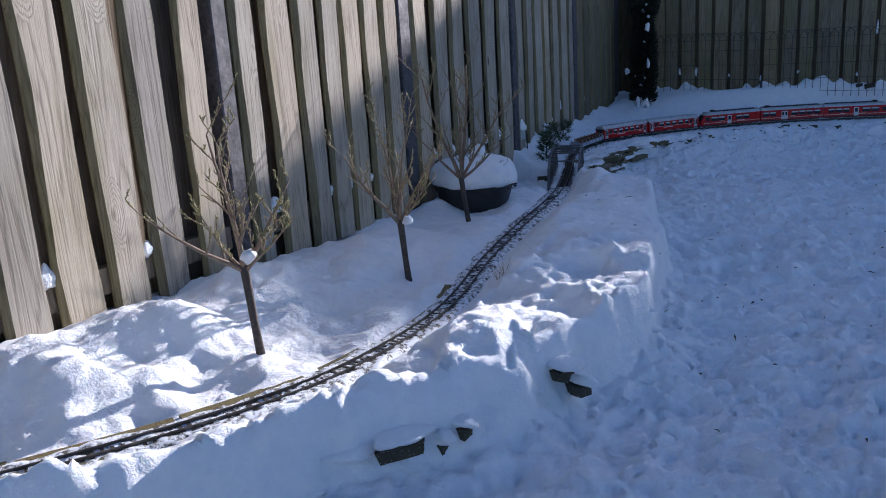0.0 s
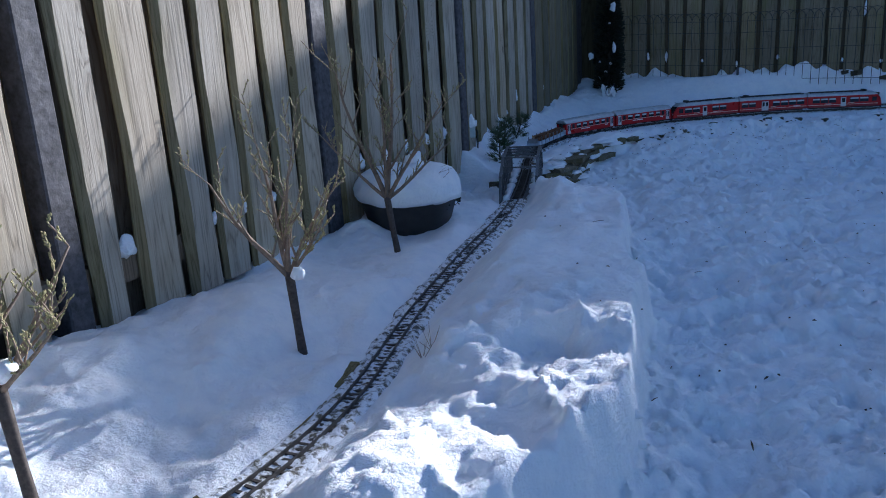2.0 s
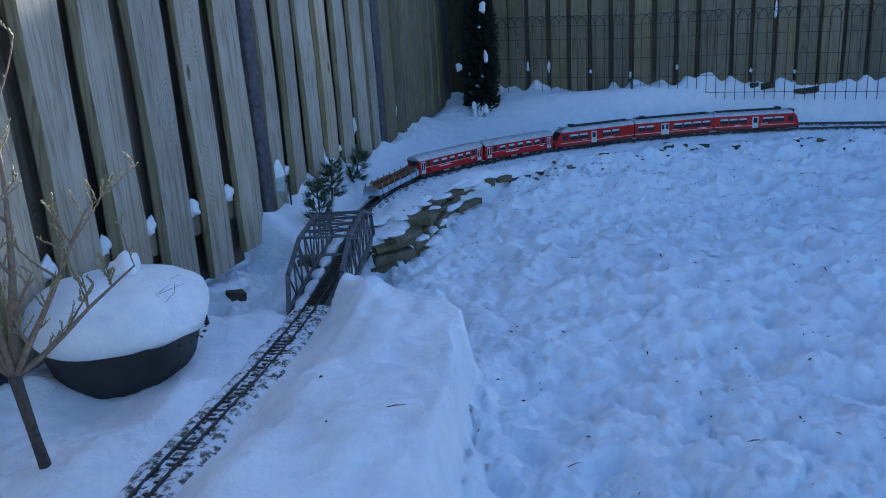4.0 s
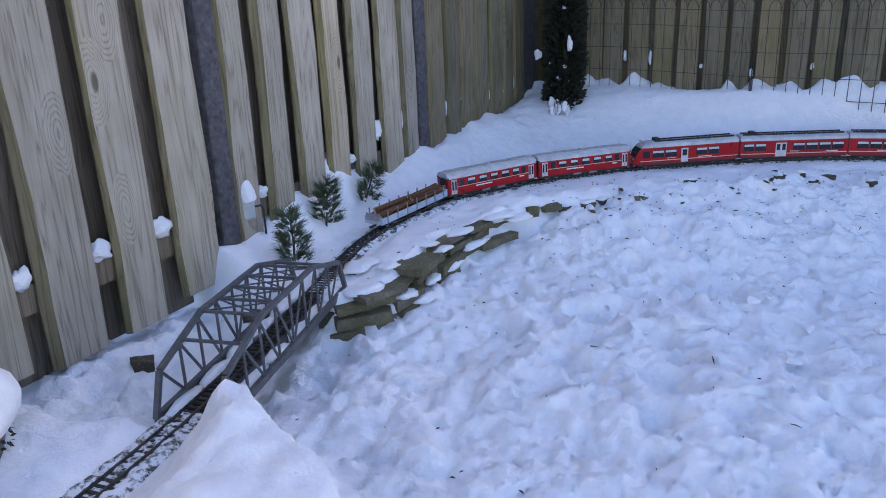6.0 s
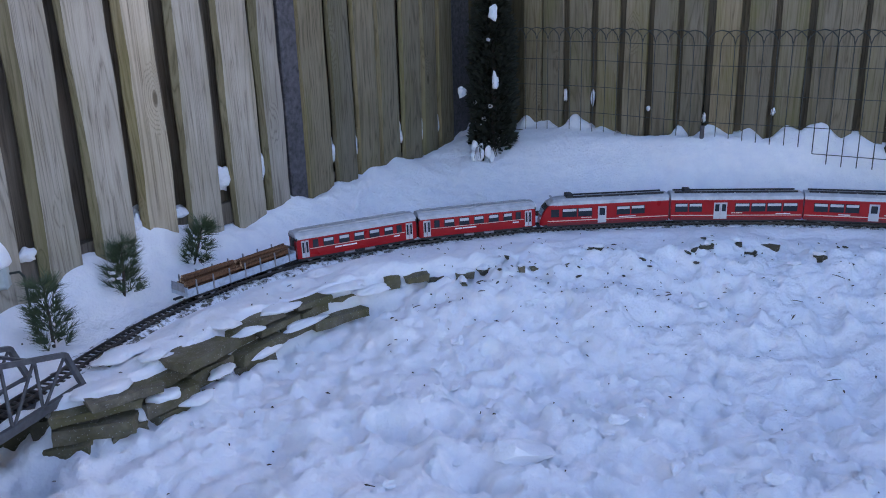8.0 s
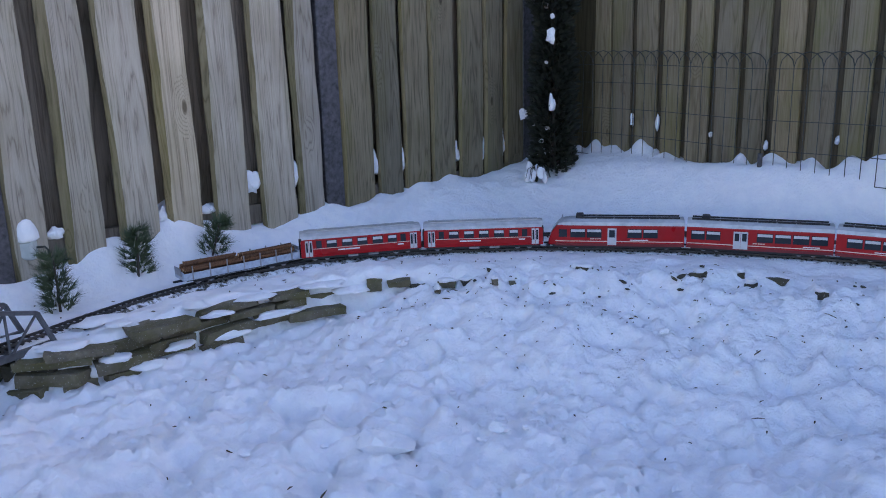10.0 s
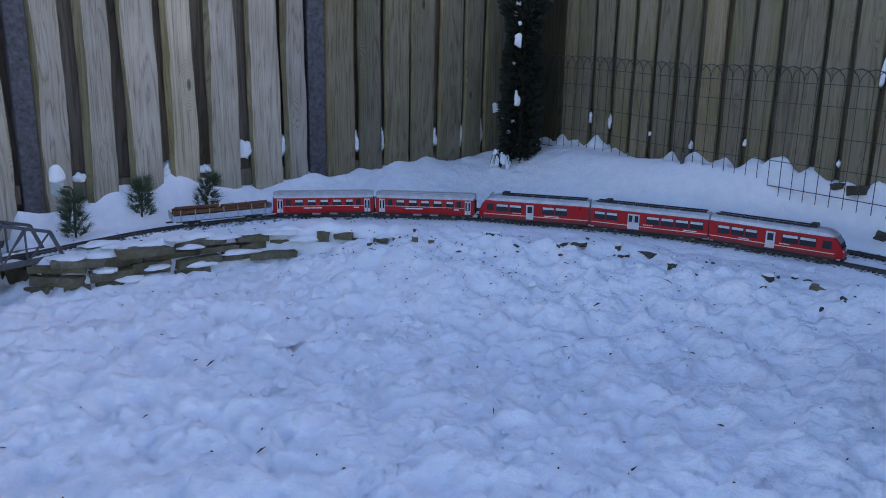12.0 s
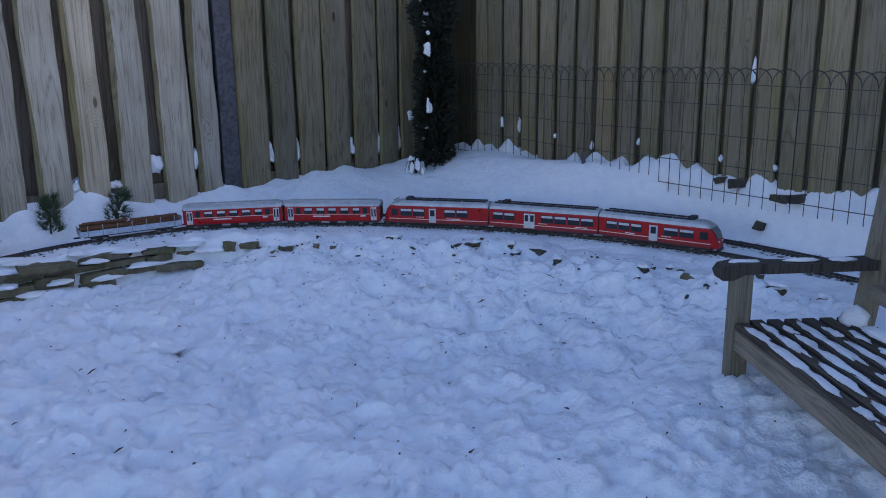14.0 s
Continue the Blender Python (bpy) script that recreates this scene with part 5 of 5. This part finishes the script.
# ---- planter ----
def build_planter():
    x, y = 0.32, 5.54
    z = 0.155
    pl = thing("planter", (x, y, z), "round black planter standing in snow by the fence", "planter")
    bm = lathe(bmesh.new(), [(0.19, 0.0), (0.225, 0.06), (0.248, 0.14), (0.255, 0.165), (0.262, 0.18), (0.262, 0.2), (0.24, 0.2), (0.235, 0.18)], 40, 0.02)
    part("bowl", bm, POT, pl, "scuffed black bowl", True)
    bm = lathe(bmesh.new(), [(0.25, 0.172), (0.278, 0.18), (0.288, 0.205), (0.287, 0.24), (0.273, 0.275), (0.245, 0.305), (0.2, 0.328), (0.14, 0.343), (0.07, 0.351), (0.01, 0.353)], 56, 0.11, 3)
    ob = tagged(mesh_object("snow_mound", bm, SNOW, smooth=True), "thick rounded cap of snow on the black planter", "snow")
    ob.matrix_world = Matrix.Translation((x, y, z))
    ob = tagged(mesh_object("snow_patch", lump((0.05, 0.042, 0.06), 4, 0.3, 3, 0.5), SNOW, smooth=True), "small snow peak on top of the planter's snow cap", "snow")
    ob.matrix_world = Matrix.Translation((x + 0.04, y + 0.03, z + 0.355))
    rng = random.Random(6)
    bm = bmesh.new()
    for k in range(5):
        a = rng.uniform(0, 6.28)
        p = Vector((0.16 + 0.06 * math.cos(a), -0.12 + 0.05 * math.sin(a), 0.29))
        tube(bm, [p, p + Vector((rng.uniform(-0.02, 0.05), 0.02, 0.03)), p + Vector((rng.uniform(-0.02, 0.1), 0.04, 0.05))], [0.001, 0.001, 0.0006], 4)
    part("dry_stem", bm, TWIG, pl, "dry bent stem")
    bm = bmesh.new()
    for k in range(60):
        a = rng.uniform(-0.9, 0.5)
        p = Vector((0.262 * math.cos(a), 0.262 * math.sin(a), rng.uniform(0.13, 0.22)))
        leaf(bm, p, Vector((math.cos(a), math.sin(a), rng.uniform(-0.8, 0.6))), 0.018, 0.011, rng)
    tagged(part("trailing_leaves", bm, HEDGE, pl, "dark trailing leaves"), kind="stuff")


def leaf(bm, p, d, l, w, rng):
    d = d.normalized()
    s = d.cross(Vector((rng.uniform(-1, 1), rng.uniform(-1, 1), rng.uniform(-1, 1)))).normalized()
    v = [bm.verts.new(q) for q in (p, p + d * l * 0.5 + s * w / 2, p + d * l, p + d * l * 0.5 - s * w / 2)]
    bm.faces.new(v)


build_planter()


# ---- small conifers and corner shrub ----
def needle_tuft(bm, p, d, n, l, rng):
    for _ in range(n):
        e = (d + Vector((rng.uniform(-1, 1), rng.uniform(-1, 1), rng.uniform(-0.6, 1))) * 0.75).normalized()
        a = p + d * rng.uniform(-0.012, 0.012)
        s = e.orthogonal().normalized() * 0.0014
        ll = l * rng.uniform(0.7, 1.15)
        v = [bm.verts.new(q) for q in (a - s, a + s, a + e * ll)]
        bm.faces.new(v)


def dwarf_pine(x, y, height, seed, label, lean=0.0):
    z = gz(x, y) - 0.02
    t = thing("dwarf_pine", pose(x, y, z, 0, lean, 0), label, "shrub", "dwarf pines behind the track")
    rng = random.Random(seed)
    part("stem", tube(bmesh.new(), [(0, 0, 0), (0.004, 0, height * 0.5), (0, 0.003, height * 0.92)], [0.006, 0.005, 0.002], 6), BARK, t)
    bm = bmesh.new()
    for k in range(int(70 * height / 0.2)):
        h = rng.uniform(0.12, 1.0) * height
        r = 0.115 * (1 - 0.55 * (h / height)) * rng.uniform(0.2, 1.0) + 0.006
        a = rng.uniform(0, 6.283)
        d = Vector((math.cos(a), math.sin(a), rng.uniform(0.3, 1.2))).normalized()
        needle_tuft(bm, Vector((math.cos(a) * r * 0.6, math.sin(a) * r * 0.6, h)), d, 20, 0.055, rng)
    tagged(part("needles", bm, NEEDLE, t, "dark green needles"), kind="stuff")
    for k in range(4):
        a = rng.uniform(0, 6.28)
        part("snow_fleck", lump((0.014, 0.014, 0.008), seed + k, 0.3, 1, 0.5, Matrix.Translation((math.cos(a) * 0.04, math.sin(a) * 0.04, height * rng.uniform(0.15, 0.5)))), SNOW, t, "fleck of white snow")


dwarf_pine(1.0, 7.11, 0.26, 1, "dwarf pine with dark needles in snow by the grey lamp box")
dwarf_pine(1.08, 7.49, 0.24, 2, "dwarf pine with dark needles in a snow bank", 4)
dwarf_pine(1.225, 7.84, 0.2, 3, "leaning dwarf pine pressed into a snow bank", 18)


def build_corner_shrub():
    x, y = 2.49, 9.73
    z = gz(x, y) - 0.03
    t = thing("corner_shrub", (x, y, z), "dark columnar shrub flecked with snow in the fence corner", "shrub")
    rng = random.Random(12)
    part("stem", tube(bmesh.new(), [(0, 0, 0), (0.01, 0, 0.5), (0, 0.01, 1.25)], [0.016, 0.012, 0.004], 7), BARK, t)
    bm = bmesh.new()
    for k in range(7500):
        h = rng.uniform(0.0, 1.58)
        r = (0.125 if h < 1.15 else 0.125 * (1.62 - h) / 0.47) * (1 + 0.6 * noise.noise((h * 4, 1, 3)))
        a = rng.uniform(0, 6.283)
        q = r * math.sqrt(rng.random())
        leaf(bm, Vector((math.cos(a) * q, math.sin(a) * q, h)), Vector((math.cos(a), math.sin(a), rng.uniform(-0.3, 1.2))), 0.05, 0.022, rng)
    tagged(part("foliage", bm, HEDGE, t, "near-black evergreen foliage"), kind="stuff")
    side = DIR_B
    for s, h, sx, sz in ((0.06, 0.86, 0.025, 0.05), (0.07, 0.45, 0.02, 0.06), (-0.13, 0.38, 0.025, 0.035), (0.02, 1.03, 0.018, 0.02), (0.0, 1.2, 0.016, 0.02), (0.05, 1.1, 0.016, 0.016), (0.03, 0.7, 0.012, 0.012), (0.04, 0.3, 0.014, 0.014), (-0.05, 0.32, 0.012, 0.012), (0.0, 0.22, 0.014, 0.014), (0.07, 0.97, 0.014, 0.018)):
        p = side * s * 1.2 + IN_B * 0.11
        part("snow_fleck", lump((sx, sx, sz), s * 91 + h, 0.65, 2, 0.9, Matrix.Translation((p.x, p.y, h))), SNOW, t, "clump of white snow")
    # the snow-laden sprig at its foot
    x, y = 2.43, 9.52
    z = gz(x, y) - 0.02
    t = thing("snowy_sprig", (x, y, z), "low sprig bent under clumps of snow", "plant")
    bm = bmesh.new()
    for k in range(9):
        a = rng.uniform(0, 6.283)
        c = Vector((math.cos(a), math.sin(a), 0))
        tube(bm, [(0, 0, 0), c * 0.03 + Vector((0, 0, 0.12)), c * 0.07 + Vector((0, 0, 0.11)), c * 0.09 + Vector((0, 0, 0.05))], [0.004, 0.003, 0.0025, 0.0015], 5)
    part("stems", bm, HEDGE, t, "dark drooping stems")
    for k in range(7):
        a = k * 0.9
        part("snow_fleck", lump((0.02, 0.016, 0.042), k + 0.3, 0.3, 2, 0.9, Matrix.Translation((math.cos(a) * 0.055, math.sin(a) * 0.05, 0.05 + 0.018 * (k % 4)))), SNOW, t, "clump of white snow")


build_corner_shrub()


# ---- lamp box ----
def build_lamp():
    x, y = 0.785, 7.18
    z = gz(x, y) - 0.03
    t = thing("garden_socket", pose(x, y, z, 0, 0, 20), "grey outdoor socket box on a post under a snow cap", "socket box")
    h = 0.4 - z
    part("post", tube(bmesh.new(), [(0, 0, 0), (0, 0, h + 0.02)], 0.01, 8), POST, t, "thin dark post")
    b = part("box", boxed((-0.045, -0.035, h), (0.045, 0.035, h + 0.085), bevel=0.008), BOX, t, "pale grey plastic box")
    part("lid", boxed((-0.038, -0.039, h + 0.012), (0.038, -0.034, h + 0.075), bevel=0.002), BOX, b, "hinged front lid")
    part("cable", tube(bmesh.new(), [(0.045, 0, h + 0.05), (0.075, 0.01, h + 0.05), (0.085, 0.02, h + 0.03), (0.085, 0.03, 0.0)], 0.005, 6), WIRE, t, "thin dark cable pipe")
    ob = tagged(mesh_object("snow_mound", lump((0.055, 0.045, 0.1), 5, 0.15, 3, 0.2), SNOW, smooth=True), "tall cap of snow on the grey socket box", "snow")
    ob.matrix_world = Matrix.Translation((x, y, z + h + 0.09))


build_lamp()


# ---- wire edging before the end fence ----
def build_wire():
    out = 0.14
    ex, n = DIR_B, IN_B
    def at(s, z):
        p = CORNER + ex * s + n * (out + 0.02 * noise.noise((s * 1.3, 0, 0)))
        return Vector((p.x, p.y, z + 0.02 * noise.noise((s * 0.9, 4, 0)) - 0.02 * (s - 1.5)))
    for k, (s0, s1) in enumerate(((0.3, 1.68), (1.68, 3.1), (3.1, 4.5))):
        f = thing("wire_edging", (0, 0, 0), "low dark wire garden edging with looped tops in snow", "wire fence", "wire edging panels")
        bm = bmesh.new()
        m = round((s1 - s0) / 0.075)
        pitch = (s1 - s0) / m
        for i in range(m + 1):
            s = s0 + i * pitch
            tube(bm, [at(s, 0.46), at(s, 0.8), at(s, 1.1)], 0.0028, 4, False)
            if i + 2 <= m:
                tube(bm, [at(s + pitch * (1 - math.cos(a)), 1.1 + 0.075 * math.sin(a)) for a in (0, 0.5, 1.05, 1.57, 2.1, 2.64, 3.14)], 0.0028, 4, False)
        tagged(part("wire_mesh", bm, WIRE, f, "looped wire uprights"), kind="stuff")
        for z in (0.52, 0.66, 0.82, 0.98, 1.09):
            part("line_wire", tube(bmesh.new(), [at(s0 + (s1 - s0) * i / 12, z) for i in range(13)], 0.0028, 4, False), WIRE, f)
        if k == 0:
            part("stake", tube(bmesh.new(), [at(s1, 0.35), at(s1, 0.64)], 0.013, 8), POST, f, "short stake")


build_wire()


# ---- bench ----
def build_bench():
    u, v = Vector((0.476, -0.88, 0)), Vector((0.88, 0.476, 0))
    m = Matrix((u, v, Vector((0, 0, 1)))).transposed().to_4x4()
    m.translation = (4.862, 7.055, 0.0)
    t = thing("garden_bench", m, "weathered slatted wooden garden bench with snow on the seat", "bench")
    W, D = 1.25, 0.385
    up = Matrix.Rotation(math.pi / 2, 4, "Y")
    for x in (0, W):
        part("front_leg", boxed((x - 0.03, -0.03, -0.05), (x + 0.03, 0.03, 0.525), bevel=0.004), BENCH, t)
        part("back_leg", beam((x, D, -0.05), (x, D + 0.1, 0.86), 0.06, 0.05), BENCH, t)
        bm = bmesh.new()
        prof = [(-0.075, 0.505), (-0.085, 0.53), (-0.07, 0.552), (-0.02, 0.56), (0.2, 0.553), (D + 0.06, 0.56), (D + 0.06, 0.525), (0.0, 0.523), (-0.04, 0.505)]
        a = [bm.verts.new((x - 0.035, py, pz)) for py, pz in prof]
        b = [bm.verts.new((x + 0.035, py, pz)) for py, pz in prof]
        n = len(prof)
        bm.faces.new(a)
        bm.faces.new(b[::-1])
        for k in range(n):
            bm.faces.new((a[k], b[k], b[(k + 1) % n], a[(k + 1) % n]))
        bmesh.ops.recalc_face_normals(bm, faces=bm.faces[:])
        part("armrest", bm, BENCH_DARK, t, "dark wet curved armrest")
        part("side_rail", boxed((x - 0.022, 0.03, 0.27), (x + 0.022, D + 0.02, 0.33)), BENCH, t)
    part("front_rail", boxed((0.03, -0.022, 0.265), (W - 0.03, 0.018, 0.338), bevel=0.004), RAIL_TIMBER, t, "pale weathered front rail")
    pitch = (D + 0.032) / 7
    for k in range(7):
        y = -0.022 + k * pitch
        part("seat_slat", boxed((-0.0, y, 0.341), (W, y + pitch * 0.74, 0.36), bevel=0.003), SLAT, t, "dark wet seat slat")
    part("back_rail", beam((0.03, D + 0.095, 0.83), (W - 0.03, D + 0.095, 0.83), 0.04, 0.07), RAIL_TIMBER, t)
    part("back_rail", beam((0.03, D + 0.055, 0.45), (W - 0.03, D + 0.055, 0.45), 0.035, 0.05), RAIL_TIMBER, t)
    for k in range(12):
        x = 0.09 + k * (W - 0.18) / 11
        part("back_slat", beam((x, D + 0.06, 0.46), (x, D + 0.094, 0.81), 0.05, 0.016), BENCH, t)
    rng = random.Random(9)
    for k in range(7):
        x = rng.uniform(0.03, 0.15)
        y = -0.022 + k * pitch + pitch * 0.4
        while x < W - 0.05:
            l = rng.uniform(0.05, 0.3)
            ob = tagged(mesh_object("snow_patch", lump((l / 2, pitch * 0.24, 0.005), k * 3.1 + x * 7, 0.6, 3, 0.3), SNOW, smooth=True), "thin strip of snow on a wet bench slat", "snow", "snow on the bench")
            ob.matrix_world = m @ Matrix.Translation((x + l / 2, y, 0.361))
            x += l * 0.8 + rng.uniform(0.0, 0.12)
    for x, y, sx, sy, sz in ((0.06, 0.52, 0.05, 0.04, 0.05), (0.2, 0.52, 0.09, 0.03, 0.02), (0.6, 0.53, 0.15, 0.03, 0.025)):
        ob = tagged(mesh_object("snow_patch", lump((sx, sy, sz), x * 9, 0.3, 2, 0.3), SNOW, smooth=True), "heap of snow at the back of the bench seat", "snow", "snow on the bench")
        ob.matrix_world = m @ Matrix.Translation((x, y - 0.54 + D, 0.362))
    for y, sx, sy in ((D - 0.05, 0.03, 0.05), (0.0, 0.018, 0.05), (0.2, 0.014, 0.06)):
        ob = tagged(mesh_object("snow_patch", lump((sx, sy, 0.008), y * 9, 0.3, 2, 0.3), SNOW, smooth=True), "thin film of snow on the bench armrest", "snow", "snow on the bench")
        ob.matrix_world = m @ Matrix.Translation((0, y, 0.558))


build_bench()


# ---- litter on the snow ----
def build_debris():
    rng = random.Random(77)
    bm = bmesh.new()
    n = 0
    while n < 620:
        if rng.random() < 0.35:
            x, y = rng.gauss(3.1, 0.7), rng.gauss(7.85, 0.28)
        else:
            x, y = rng.uniform(0.9, 5.6), rng.uniform(2.4, 8.3)
        z = gz(x, y)
        l = rng.uniform(0.004, 0.018) if rng.random() < 0.84 else rng.uniform(0.02, 0.055)
        a = rng.uniform(0, 6.283)
        d = Vector((math.cos(a), math.sin(a), rng.uniform(-0.1, 0.4)))
        p = Vector((x, y, z + 0.003))
        tube(bm, [p, p + d * l * 0.5 + Vector((0, 0, 0.002)), p + d * l], [0.0012, rng.uniform(0.0015, 0.004), 0.0008], 4, False)
        n += 1
    tagged(mesh_object("plant_litter", bm, DEBRIS), "brown twigs and leaf bits scattered on the snow", "plant litter", kind="stuff")
    # clods of broken crust
    for k in range(46):
        x, y = (rng.gauss(3.0, 0.75), rng.gauss(7.2, 0.45)) if k > 0 else (2.62, 6.75)
        r = rng.uniform(0.012, 0.035) if k > 0 else 0.085
        ob = mesh_object("snow_clod", lump((r * 1.2, r * 0.9, r * rng.uniform(0.4, 0.7)), k + 0.4, 0.45, 2, 0.5), SNOW)
        ob.matrix_world = pose(x, y, gz(x, y), rng.uniform(-15, 15), rng.uniform(-15, 15), rng.uniform(0, 360))
        tagged(ob, "broken clod of snow crust on the trampled lawn", "snow", "snow clods on the lawn")
    # dry stems beside the track
    for x, y in ((0.33, 3.62), (0.36, 3.68)):
        bm = bmesh.new()
        t = thing("dry_stems", (x, y, gz(x, y) - 0.01), "tuft of thin dry stems beside the track", "plant", "dry stems")
        for k in range(7):
            e = Vector((rng.uniform(-0.05, 0.05), rng.uniform(-0.04, 0.04), rng.uniform(0.04, 0.09)))
            tube(bm, [(0, 0, 0), e * 0.5, e], [0.0011, 0.0009, 0.0005], 4, False)
        part("stems", bm, TWIG, t)


build_debris()
